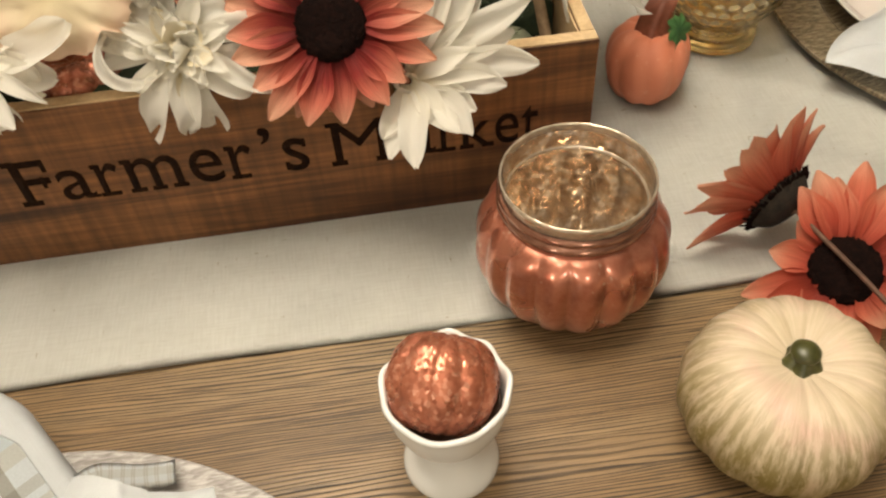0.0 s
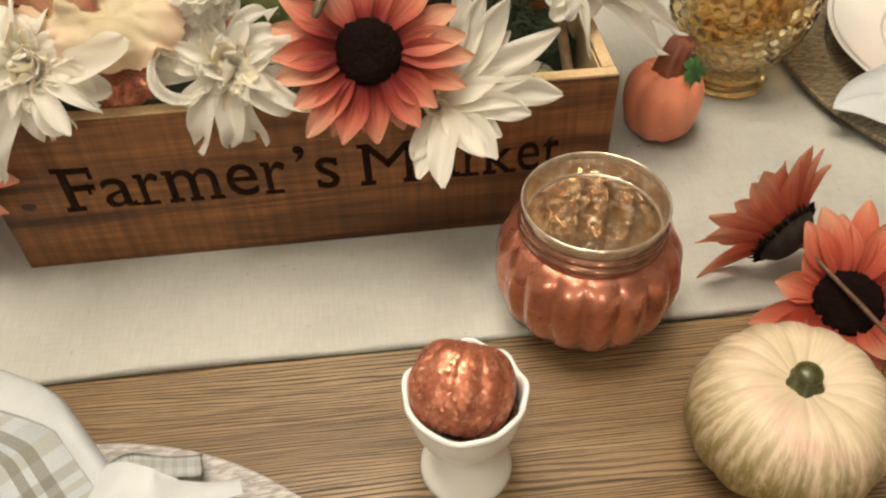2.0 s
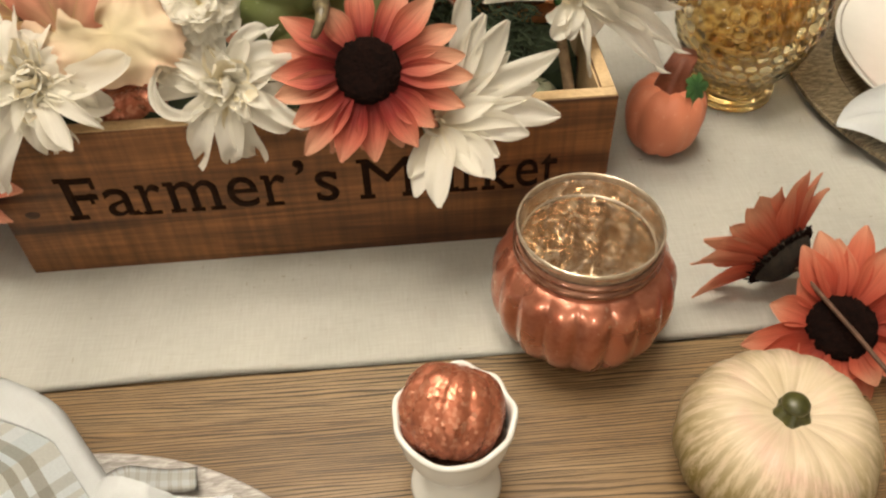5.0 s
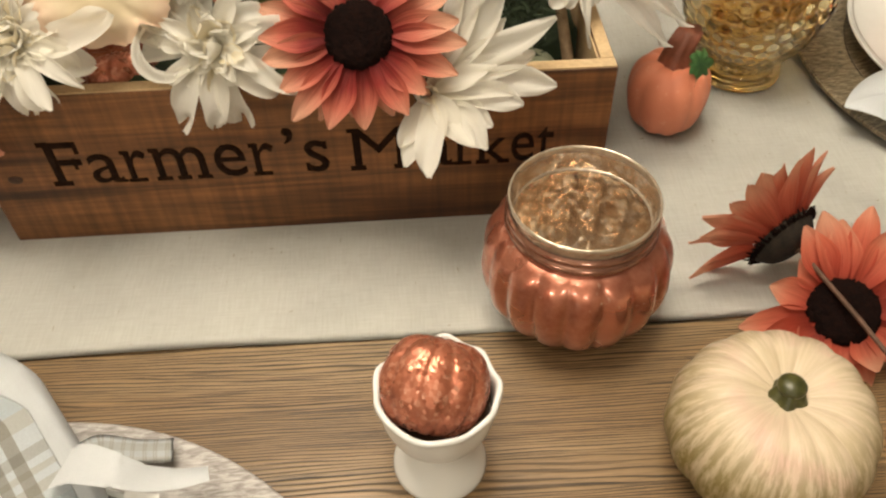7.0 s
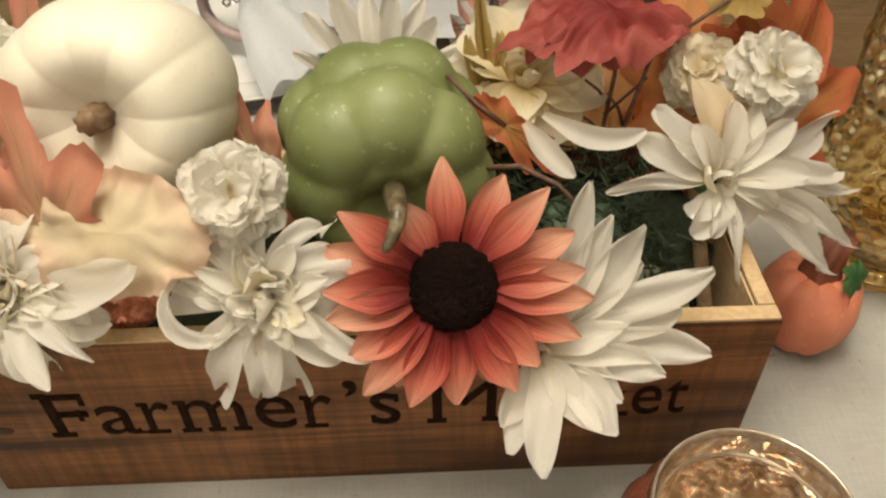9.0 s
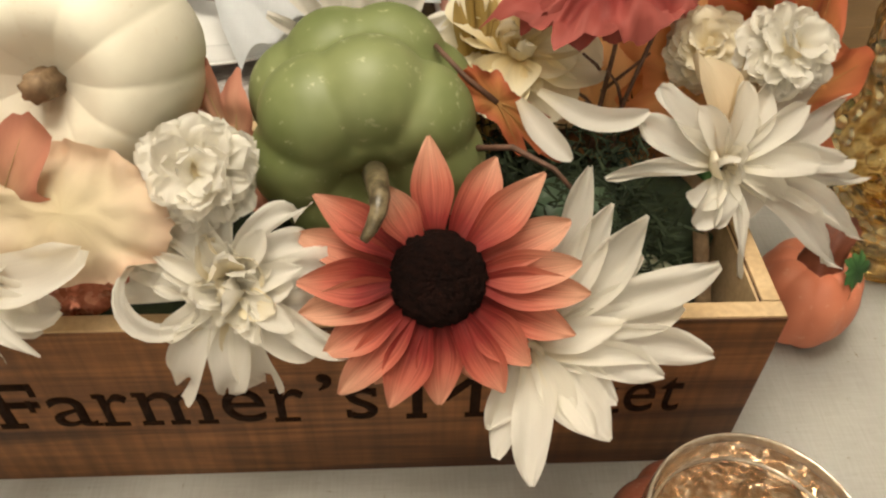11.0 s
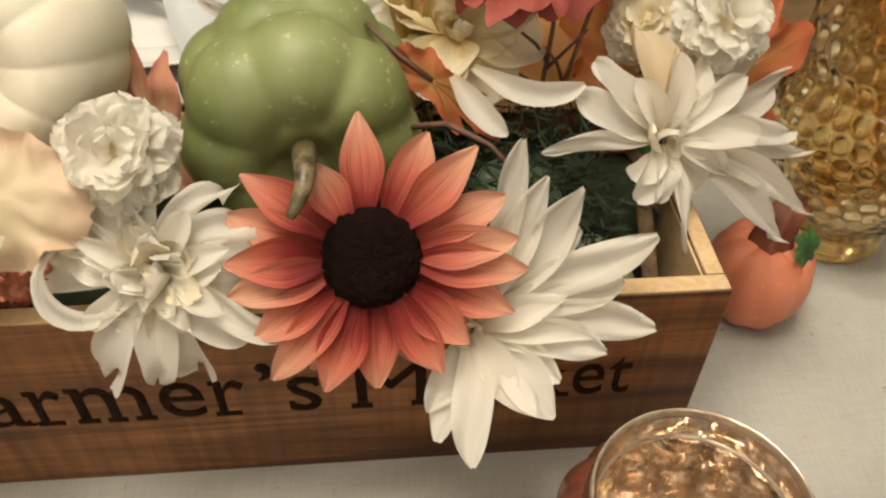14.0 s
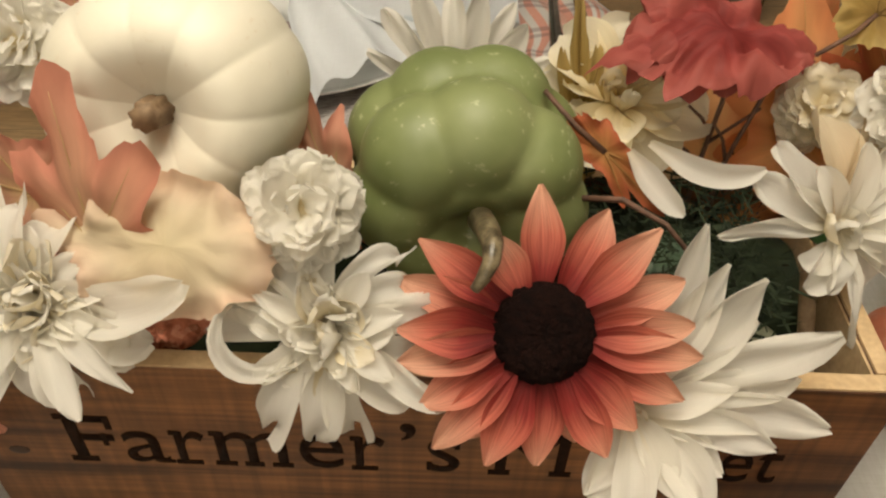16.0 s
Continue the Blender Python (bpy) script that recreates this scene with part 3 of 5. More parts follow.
def seed_head(radius, height, seed=0):
    bm = bmesh.new()

    def at(u, v):
        a, q = 2 * math.pi * u, v
        r = radius * math.sin(0.5 * math.pi * q) + 1e-5
        z = height * math.cos(0.5 * math.pi * q) ** 0.7 - 0.25 * height * math.exp(-((q / 0.3) ** 2))
        d = 0.0011 * noise.noise(Vector((r * math.cos(a), r * math.sin(a), seed)) * 900)
        return ((r + d) * math.cos(a), (r + d) * math.sin(a), z + d)

    sheet(bm, at, 72, 22, True)
    return bm


def sunflower(name, m, label, petals, material, disc=0.0175, group="", back=12, back_length=0.042, back_from=0, stalk_to=None, lift=12.0, bend=-14.0, width=0.0145, seed=1, fringe=0):
    """Cloth sunflower: petals as (angle, length in mm), a second row behind, a dark seed head, a calyx."""
    f = thing(name, m, label, "artificial flower", group)
    rnd = random.Random(seed)
    for i, (a, l) in enumerate(petals):
        part("petal", petal(a, l / 1000 + 0.002 - 0.7 * disc, width * rnd.uniform(0.92, 1.12), lift + rnd.uniform(-7, 7), bend + rnd.uniform(-9, 9), 0.22, rnd.uniform(-12, 12), "blunt", 0.7 * disc, 0.001 + 0.0012 * (i % 3), 0.02, 0, i + 31 * seed), material, f)
    for i in range(back):
        a = back_from + (360 if not back_from else 220) * i / back + rnd.uniform(-9, 9)
        part("petal", petal(a, back_length * rnd.uniform(0.88, 1.04) - 0.6 * disc, width * 0.95, lift - 12 + rnd.uniform(-6, 6), bend - 12, 0.2, rnd.uniform(-15, 15), "blunt", 0.6 * disc, -0.003, 0.02, 0, i + 77 * seed), material, f)
    part("seed_head", seed_head(disc, 0.007, seed), SEED, f, "dark brown bristly centre").location = (0, 0, 0.002)
    rear = [(0.0003, -0.0085), (0.006, -0.0080), (0.75 * disc, -0.0050), (disc, 0.0005), (1.10 * disc, 0.0038), (disc, 0.0036)] if fringe else [(0.0003, -0.012), (0.004, -0.012), (0.008, -0.007), (disc, -0.001), (0.6 * disc, 0.003)]
    part("calyx", lathe(smooth_profile(rear, 12), 24), HUSK if fringe else TWIG, f)
    if fringe:
        bristles = bmesh.new()
        for i in range(fringe):
            a, r = 2 * math.pi * i / fringe + rnd.uniform(-0.05, 0.05), disc * rnd.uniform(0.98, 1.06)
            out = r + rnd.uniform(0.0015, 0.0050)
            tube(bristles, [(r * math.cos(a), r * math.sin(a), 0.0012), (out * math.cos(a), out * math.sin(a), 0.0030 + rnd.uniform(-0.0015, 0.0025))], 0.0010, 0.0003, 5)
        part("sepal_fringe", bristles, SEED, f, "dark bristly sepals behind the petals")
    if stalk_to:
        back_to = m.inverted()
        part("stalk", tube(bmesh.new(), [(0, 0, -0.008), *(back_to @ Vector(q) for q in stalk_to)], 0.0014, 0.0012), TWIG, f, "thin brown wire stalk")
    return f


def mum(name, m, label, petals, material=None, heart=22, heart_size=0.018, width=0.013, seed=1, lift=10.0, bend=-18.0, inner=(), late=1.0, wave=0.0, group="white flowers"):
    """Spider chrysanthemum: long petals (angle, mm[, width mm, tip, curl, sideways, material, arc]), shorter ones (angle, mm) over them, a heart of small ones."""
    material = material or WHITE
    f = thing(name, m, label, "artificial flower", group)
    rnd = random.Random(seed)
    for i, row in enumerate(petals):
        a, l, w, kind, curl, side, look_of, arc = (*row, *(width * 1000 * rnd.uniform(0.88, 1.1), "blunt", 0, rnd.uniform(-0.08, 0.08), material, 0)[len(row) - 2:])
        rise, fall = (14, 4) if arc else (lift + rnd.uniform(-7, 7) + 0.4 * curl, bend + rnd.uniform(-12, 8) - curl)
        part("petal", petal(a, l / 1000 * (1.04 + curl / 260), w / 1000, rise, fall, 0.18 if kind == "fork" else 0.28, rnd.uniform(-10, 10) * (1 + curl / 60), kind, 0.002, 0.0012 * (i % 4), 0.07, side, i + 13 * seed, 16, 8, late, 0 if arc else wave, arc), look_of, f)
    for i, (a, l) in enumerate(inner):
        rise = 38 + rnd.uniform(-10, 10)
        part("petal", petal(a, l / 1000, width * rnd.uniform(0.75, 0.95), rise, rise - 40 + rnd.uniform(-25, 15), 0.32, rnd.uniform(-22, 22), "blunt" if i % 2 else "round", 0.002, 0.003, 0.05, rnd.uniform(-0.1, 0.1), i + 53 * seed), material, f)
    for i in range(heart):
        q = (i + 0.5) / heart
        rise = 88 - 62 * q + rnd.uniform(-12, 12)
        turn = 38 if i < 5 else (-80 if i % 4 == 1 else -30) + rnd.uniform(-35, 35)
        part("petal", petal(137.5 * i + rnd.uniform(-75, 75), heart_size * (0.72 + 0.35 * q) * rnd.uniform(0.65, 1.2), 0.0108 * rnd.uniform(0.7, 1.25), rise, rise + turn, 0.24, rnd.uniform(-70, 70), "round", 0.0005 + 0.007 * math.sqrt(q), 0.002, 0.10, rnd.uniform(-0.25, 0.25), i + 97 * seed, 10, 8), IVORY if i % 4 == 0 else material, f)
    part("calyx", lathe(smooth_profile([(0.0003, -0.012), (0.003, -0.011), (0.007, -0.003), (0.004, 0.001)], 10), 20), LEAF_GREEN, f)
    return f


def carnation(name, m, label, radius=0.024, material=None, seed=1, count=90, group="white flowers"):
    """Small full flower: a dome of short round frilled petals, each opening outwards."""
    material = material or WHITE
    f = thing(name, m, label, "artificial flower", group)
    rnd = random.Random(seed)
    for i in range(count):
        q = (i + 0.5) / count
        polar = math.degrees(math.acos(1 - 1.05 * q)) + rnd.uniform(-8, 8)
        base = radius * rnd.uniform(0.38, 0.56)
        rise = 74 - polar + rnd.uniform(-20, 20)
        size = radius * rnd.uniform(0.48, 0.70)
        part("petal", petal(137.5 * i + rnd.uniform(-60, 60), size, size * rnd.uniform(0.70, 1.05), rise, rise - 26 + rnd.uniform(-28, 28), 0.14, rnd.uniform(-18, 18), "round", base * math.sin(radians(polar)), base * math.cos(radians(polar)), 0.15, 0, i + 211 * seed, 8, 8), material, f)
    part("core", lathe(smooth_profile([(0.0003, 0.5 * radius), (0.3 * radius, 0.4 * radius), (0.46 * radius, 0.1 * radius), (0.25 * radius, -0.2 * radius), (0.0003, -0.25 * radius)], 14), 20), IVORY, f)
    part("calyx", lathe(smooth_profile([(0.0003, -0.02), (0.002, -0.018), (0.005, -0.006), (0.004, 0.002)], 10), 16), LEAF_GREEN, f)
    return f


def leaf(name, m, label, length, width, material, droop=0.25, fold=0.2, seed=0, stalk_length=0.03, sharp=1.0, crumple=None, rib=0.0004, group="autumn leaves"):
    f = thing(name, m, label, "artificial leaf", group)
    part("blade", maple_leaf(length, width, droop, fold, seed, sharp, crumple if crumple is not None else 0.40 if sharp < 0.8 else 0.10), material, f)
    ribs = bmesh.new()
    for a, s in ((0, 0.9), (50, 0.68), (-50, 0.68)):
        pts = []
        for k in range(6):
            q = s * k / 5
            x, y = q * math.sin(radians(a)) * width, q * math.cos(radians(a)) * length
            pts.append((x, y, -droop * (y * y + 0.6 * x * x) / length + fold * abs(x) + (0.0004 if sharp > 0.8 else -0.004)))
        tube(ribs, pts, rib, 0.3 * rib, 5)
    part("vein", ribs, material, f)
    if stalk_length > 0.003:
        part("stalk", tube(bmesh.new(), [(0, 0, 0), (0.001, -0.5 * stalk_length, 0.001), (-0.001, -stalk_length, -0.004)], 0.0011, 0.0009, 6), TWIG, f)
    return f


# ---- room ----
def wall(name, lo, hi, material, label, category="wall"):
    ob = part(name, bevelled_box(bmesh.new(), lo, hi, 0), material, smooth=False)
    return tagged(ob, label, category, kind="structure")


wall("floor", (-2.2, -2.2, -0.80), (2.6, 2.4, -0.75), FLOOR_WOOD, "brown wooden floor of the dining room", "floor")
wall("ceiling", (-2.2, -2.2, 1.75), (2.6, 2.4, 1.80), CEILING_PAINT, "plain off-white painted ceiling", "ceiling")
wall("wall_north", (-2.2, 2.4, -0.8), (2.6, 2.5, 1.8), PLASTER, "plain warm plastered wall")
wall("wall_south", (-2.2, -2.3, -0.8), (2.6, -2.2, 1.8), PLASTER, "plain warm plastered wall")
wall("wall_east", (2.6, -2.3, -0.8), (2.7, 2.5, 1.8), PLASTER, "plain warm plastered wall")
wall("wall_west", (-2.3, -2.3, -0.8), (-2.2, 2.5, 1.8), PLASTER, "plain warm plastered wall")


# ---- table ----
table = thing("dining_table", pose(0.2, 0.055, -0.75), "brown wooden dining table with coarse dark grain", "table")
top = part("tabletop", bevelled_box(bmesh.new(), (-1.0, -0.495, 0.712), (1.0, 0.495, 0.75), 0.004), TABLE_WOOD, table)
part("apron", bevelled_box(bmesh.new(), (-0.9, -0.43, 0.62), (0.9, 0.43, 0.711), 0.002), TABLE_WOOD, table)
for sx in (-1, 1):
    for sy in (-1, 1):
        part("leg", bevelled_box(bmesh.new(), (sx * 0.86 - 0.04, sy * 0.40 - 0.04, 0.0), (sx * 0.86 + 0.04, sy * 0.40 + 0.04, 0.619), 0.003), TABLE_WOOD, table)


def runner():
    """Linen strip along the table with a turned hem; it lies on the wood with faint waves."""
    bm = bmesh.new()
    y0, y1, x0, x1 = -0.088, 0.262, -0.85, 1.05

    def at(u, v):
        x, y = x0 + (x1 - x0) * u, y0 + (y1 - y0) * v
        y += 0.0042 * (x - 0.2) + 0.0008 * math.sin(14 * x)
        edge = min(v, 1 - v) * (y1 - y0)
        z = 0.0014 + 0.0006 * math.sin(23 * x + 3 * y) * math.exp(-edge / 0.01) + 0.0004 * noise.noise(Vector((x * 9, y * 14, 0)))
        return (x, y, z)

    sheet(bm, at, 160, 60)
    bmesh.ops.solidify(bm, geom=bm.faces[:], thickness=0.0004)
    r = thing("table_runner", pose(0, 0, 0), "cream linen table runner lying along the wooden table", "table runner")
    part("cloth", bm, LINEN, r)
    return r


runner()


# ---- planter box ----
BOX_L, BOX_D, BOX_H, BOARD = 0.345, 0.125, 0.1026, 0.0085
box = thing("planter_box", pose(0, 0, 0.0012), "stained wooden planter box with burnt lettering, full of flowers", "planter box")
front = part("front_board", bevelled_box(bmesh.new(), (0, 0, 0), (BOX_L, BOARD, BOX_H - 0.0006), 0.0007), BOX_WOOD, box)
part("back_board", bevelled_box(bmesh.new(), (0, BOX_D - BOARD, 0), (BOX_L, BOX_D, BOX_H - 0.0006), 0.0007), BOX_WOOD, box)
for x in (0.0, BOX_L - BOARD):
    part("end_board", bevelled_box(bmesh.new(), (x + 0.0004, BOARD + 0.0002, 0.0), (x + BOARD - 0.0004, BOX_D - BOARD - 0.0002, BOX_H - 0.0008), 0.0006), BOX_WOOD, box)
    inner = x + BOARD - 0.0002 if x == 0.0 else x - 0.0008
    part("inner_face", bevelled_box(bmesh.new(), (inner, BOARD + 0.0004, 0.006), (inner + 0.001, BOX_D - BOARD - 0.0004, BOX_H - 0.001), 0), PALE_WOOD, box, "bare pale wood", smooth=False)
part("base_board", bevelled_box(bmesh.new(), (BOARD, BOARD, 0.001), (BOX_L - BOARD, BOX_D - BOARD, 0.006), 0.0005), BOX_WOOD, box)
edge = bmesh.new()
for lo, hi in (((0.0006, 0.0006), (BOX_L - 0.0006, BOARD - 0.0006)), ((0.0006, BOX_D - BOARD + 0.0006), (BOX_L - 0.0006, BOX_D - 0.0006)),
               ((0.0008, BOARD), (BOARD - 0.0008, BOX_D - BOARD)), ((BOX_L - BOARD + 0.0008, BOARD), (BOX_L - 0.0008, BOX_D - BOARD))):
    bevelled_box(edge, (*lo, BOX_H - 0.0012), (*hi, BOX_H + 0.0004), 0.0003)
part("sawn_edge", edge, PALE_WOOD, box, "bare pale sawn top edge")
knot = bmesh.new()
bmesh.ops.create_uvsphere(knot, u_segments=20, v_segments=10, radius=1.0, matrix=Matrix.LocRotScale((0.0165, 0.0, 0.0475), None, (0.0042, 0.0004, 0.0028)))
part("knot", knot, surface("dark_knot", (0.030, 0.011, 0.005), (0.075, 0.030, 0.012), 500, 0.6), box, "small dark knot in the front board")


def letter(char, x0, x1, z0, z1, bars=()):
    """One burnt letter on the front board, stretched to its place; bars are slab serifs in its own unit box."""
    cu = bpy.data.curves.new("letter", "FONT")
    cu.body, cu.size, cu.offset, cu.resolution_u = char, 1.0, 0.0 if char == "M" else 0.003, 4
    tmp = bpy.data.objects.new("letter", cu)
    scene.collection.objects.link(tmp)
    dg = bpy.context.evaluated_depsgraph_get()
    dg.update()
    me = bpy.data.meshes.new_from_object(tmp.evaluated_get(dg))
    bpy.data.objects.remove(tmp)
    bpy.data.curves.remove(cu)
    xs, ys = [v.co.x for v in me.vertices], [v.co.y for v in me.vertices]
    bm = bmesh.new()
    bm.from_mesh(me)
    bpy.data.meshes.remove(me)
    sx, sz = (x1 - x0) / (max(xs) - min(xs)), (z1 - z0) / (max(ys) - min(ys))
    for v in bm.verts:
        v.co = (x0 + (v.co.x - min(xs)) * sx, -0.0003, z0 + (v.co.y - min(ys)) * sz)
    made = bmesh.ops.extrude_face_region(bm, geom=bm.faces[:])
    for v in made["geom"]:
        if isinstance(v, bmesh.types.BMVert):
            v.co.y = 0.0004
    for a, b, c, d in bars:
        w, h = x1 - x0, z1 - z0
        bevelled_box(bm, (x0 + a * w, -0.0004, z0 + c * h), (x0 + b * w, 0.0004, z0 + d * h), 0)
    part("letter", bm, BURNT, front, smooth=False)


BASE = 0.0422
TEXT = [
    ("F", 0.0390, 0.0562, 0.0, 0.030, ((-0.16, 0.46, -0.02, 0.09), (-0.16, 0.2, 0.91, 1.02), (0.9, 1.04, 0.72, 1.0), (0.72, 0.84, 0.36, 0.62))),
    ("a", 0.0590, 0.0757, 0.0, 0.0208, ((0.78, 1.1, 0.0, 0.09),)),
    ("r", 0.0795, 0.0912, 0.0, 0.022, ((-0.14, 0.75, -0.02, 0.1), (-0.14, 0.2, 0.88, 1.0))),
    ("m", 0.0950, 0.1225, 0.0, 0.0225, ((-0.06, 0.25, -0.02, 0.1), (0.36, 0.64, -0.02, 0.1), (0.76, 1.06, -0.02, 0.1), (-0.06, 0.12, 0.88, 1.0))),
    ("e", 0.1273, 0.1445, 0.0, 0.023, ()),
    ("r", 0.1490, 0.1608, 0.0, 0.0225, ((-0.14, 0.75, -0.02, 0.1), (-0.14, 0.2, 0.88, 1.0))),
    ("\u2019", 0.1665, 0.1725, 0.021, 0.032, ()),
    ("s", 0.177, 0.190, 0.0, 0.0225, ((0.82, 0.98, 0.72, 0.96), (0.02, 0.18, 0.05, 0.3))),
    ("M", 0.204, 0.232, 0.0, 0.029, ((-0.09, 0.22, -0.02, 0.09), (0.78, 1.09, -0.02, 0.09), (-0.09, 0.14, 0.91, 1.0), (0.86, 1.09, 0.91, 1.0))),
    ("a", 0.2415, 0.2585, 0.0, 0.0205, ((0.78, 1.1, 0.0, 0.09),)),
    ("r", 0.2615, 0.272, 0.0, 0.0205, ((-0.14, 0.75, -0.02, 0.1), (-0.14, 0.2, 0.88, 1.0))),
    ("k", 0.2735, 0.2895, 0.0, 0.0265, ((-0.1, 0.38, -0.02, 0.09), (0.66, 1.08, -0.02, 0.09), (-0.1, 0.14, 0.92, 1.0))),
    ("e", 0.2915, 0.3045, 0.0, 0.0205, ()),
    ("t", 0.306, 0.3155, 0.0, 0.024, ()),
]
for char, x0, x1, z0, z1, bars in TEXT:
    rise = BASE
    letter(char, x0, x1, z0 + rise, z1 + rise, bars)

# filling of the box
def moss():
    """Clumps of fine green strands heaped in the box."""
    rnd = random.Random(4)
    bm = bmesh.new()

    def heap(u, v):
        x, y = 0.011 + (BOX_L - 0.022) * u, 0.011 + (BOX_D - 0.022) * v
        z = 0.086 + 0.012 * noise.noise(Vector((x * 40, y * 40, 1))) + 0.016 * math.exp(-(((x - 0.16) / 0.11) ** 2))
        return (x, y, z - 0.055 * max(0.0, (x - 0.285) / 0.05) ** 1.5 if x > 0.285 and y < 0.05 else z)

    sheet(bm, heap, 70, 24)
    for _ in range(2600):
        x, y = rnd.uniform(0.225, 0.312), rnd.uniform(0.03, 0.112)
        z = 0.09 + rnd.uniform(-0.02, 0.03)
        a, l = rnd.uniform(0, 6.28), rnd.uniform(0.004, 0.011)
        d = Vector((math.cos(a), math.sin(a), rnd.uniform(-0.3, 1.2))).normalized() * l
        w = d.orthogonal().normalized() * 0.0005
        p = Vector((x, y, z))
        bend = Vector((rnd.uniform(-1, 1), rnd.uniform(-1, 1), 0)) * 0.002
        q = [bm.verts.new(c) for c in (p - w, p + w, p + 0.6 * d + bend + w, p + d + 2 * bend, p + 0.6 * d + bend - w)]
        bm.faces.new(q)
    ob = part("moss_filling", bm, MOSS)
    return tagged(ob, "dark green moss filling the wooden box", "moss", kind="stuff")


moss()


# ---- pumpkins in the box ----
def white_pumpkin():
    m = facing((0.0838, 0.0720, 0.1675), (0.0, -0.92, 0.37), size=1.10)
    p = thing("white_pumpkin", m, "creamy white ribbed pumpkin lying on its side among the flowers", "pumpkin", "pumpkins in the box")
    body = gourd(0.0416, 0.072, 11, 0.022, 0.24, 0.64, segs=176, rings=40, soft=0.75)
    for v in body.verts:
        v.co.z -= 0.036
    part("body", body, WHITE_SKIN, p)
    part("stem", stalk(bmesh.new(), [(0, 0, 0.016), (0, 0.0002, 0.022), (0, 0.0004, 0.027), (0, 0.0005, 0.031), (0, 0.0005, 0.0335)], 0.0052, 0.0043, 7), STEM_BROWN, p, "short cut brown stem")
    return p


def green_pumpkin():
    """Lobes round the stalk and a second ring behind them, melted into one skin."""
    m = facing((0.1883, 0.0696, 0.1386), (0.05, -0.97, 0.10), size=1.067)
    p = thing("green_pumpkin", m, "matt green deeply lobed pumpkin lying on its side", "pumpkin", "pumpkins in the box")
    balls = [(Vector((0, 0, -0.004)), 0.033), (Vector((0.002, 0.001, 0.016)), 0.020)]
    for k in range(7):
        a = radians(51.4 * k + 85)
        balls.append((Vector((0.0215 * math.cos(a), 0.0205 * math.sin(a), 0.011)), 0.0215 + 0.0012 * math.sin(3 * k)))
    for k in range(8):
        a = radians(45 * k + 112)
        balls.append((Vector((0.0235 * math.cos(a), 0.0225 * math.sin(a), -0.014)), 0.0205 + 0.0010 * math.sin(2 * k)))

    def at(u, v):
        a, phi = 2 * math.pi * u, math.pi * (v - 0.5)
        d = Vector((math.cos(phi) * math.cos(a), math.cos(phi) * math.sin(a), math.sin(phi)))
        total = 0.0
        for c, r in balls:
            b = d.dot(c)
            q = b * b - c.length_squared + r * r
            if q > 0:
                total += math.exp((b + math.sqrt(q)) * 2400)
        far = math.log(total) / 2400
        far -= 0.018 * math.exp(-((d - Vector((0.05, -0.22, 0.97))).length / 0.46) ** 2)
        return d * far

    bm = bmesh.new()
    sheet(bm, at, 96, 56, True)
    part("body", bm, GREEN_SKIN, p)
    way = m.inverted()
    pts = [way @ Vector(q) for q in ((0.1925, 0.030, 0.151), (0.1938, 0.0165, 0.1590), (0.1950, 0.0050, 0.1632), (0.1945, -0.0005, 0.1612), (0.1920, -0.0040, 0.1570), (0.1897, -0.0055, 0.1538))]
    part("stem", tube(bmesh.new(), pts, 0.0044, 0.0015, 12), STEM_GOLD, p, "curved straw-coloured stem")
    return p


white_pumpkin()
green_pumpkin()
sage = thing("sage_gourd", pose(0.3005, 0.040, 0.042), "pale sage green gourd lying low in the box", "gourd", "pumpkins in the box")
part("body", gourd(0.024, 0.046, 8, 0.06, 0.08), SAGE_SKIN, sage)
dark = thing("dark_green_gourd", pose(0.2738, 0.068, 0.058), "glossy dark green gourd half hidden by petals", "gourd", "pumpkins in the box")
part("body", gourd(0.025, 0.05, 8, 0.05, 0.08), DARK_GREEN, dark)
cp = thing("copper_pumpkin", pose(0.081, 0.031, 0.080), "small shiny copper pumpkin tucked behind the front board", "pumpkin ornament", "pumpkins in the box")
part("body", gourd(0.0215, 0.031, 8, 0.1, 0.12, rings=16), COPPER_LEAF, cp)

# ---- flowers in the box ----
FRONT = (0.0, -0.75, 0.66)
sunflower("coral_sunflower", facing((0.2136, 0.0005, 0.1290), FRONT, size=1.02), "coral cloth sunflower with dark brown centre hanging over the box",
          [(93, 46), (63, 44), (44, 48), (22, 47), (5, 47), (-7, 50), (-24, 49), (-44, 41), (-61, 43), (-90, 43), (-111, 45), (-131, 50), (-147, 45), (-167, 46), (180, 45), (162, 48), (145, 48), (120, 35)],
          CORAL, disc=0.0166, back=7, back_length=0.044, back_from=170, width=0.0142, seed=3)
mum("white_chrysanthemum", facing((0.2463, -0.0060, 0.0970), (0.025, -0.663, 0.748)), "white cloth chrysanthemum with long pointed petals hanging over the box",
    [(44, 61, 15, "spoon"), (28, 69, 14, "spoon"), (18, 53, 14, "spoon"), (2, 60, 16, "spoon"), (-10, 46, 14, "spoon"), (-45, 40, 16, "spoon"), (-62, 35, 14, "spoon"), (-92, 45, 14, "spoon"), (-111, 38, 12, "spoon"), (-118, 30, 12, "spoon"),
     (60, 57, 13, "spoon"), (68, 65, 11, "spoon"), (36, 50, 13, "spoon"), (-28, 34, 12, "spoon")],
    width=0.0135, heart=5, heart_size=0.012, inner=((-80, 26), (12, 36), (-55, 26)), lift=20, bend=18, wave=0.03, seed=5)
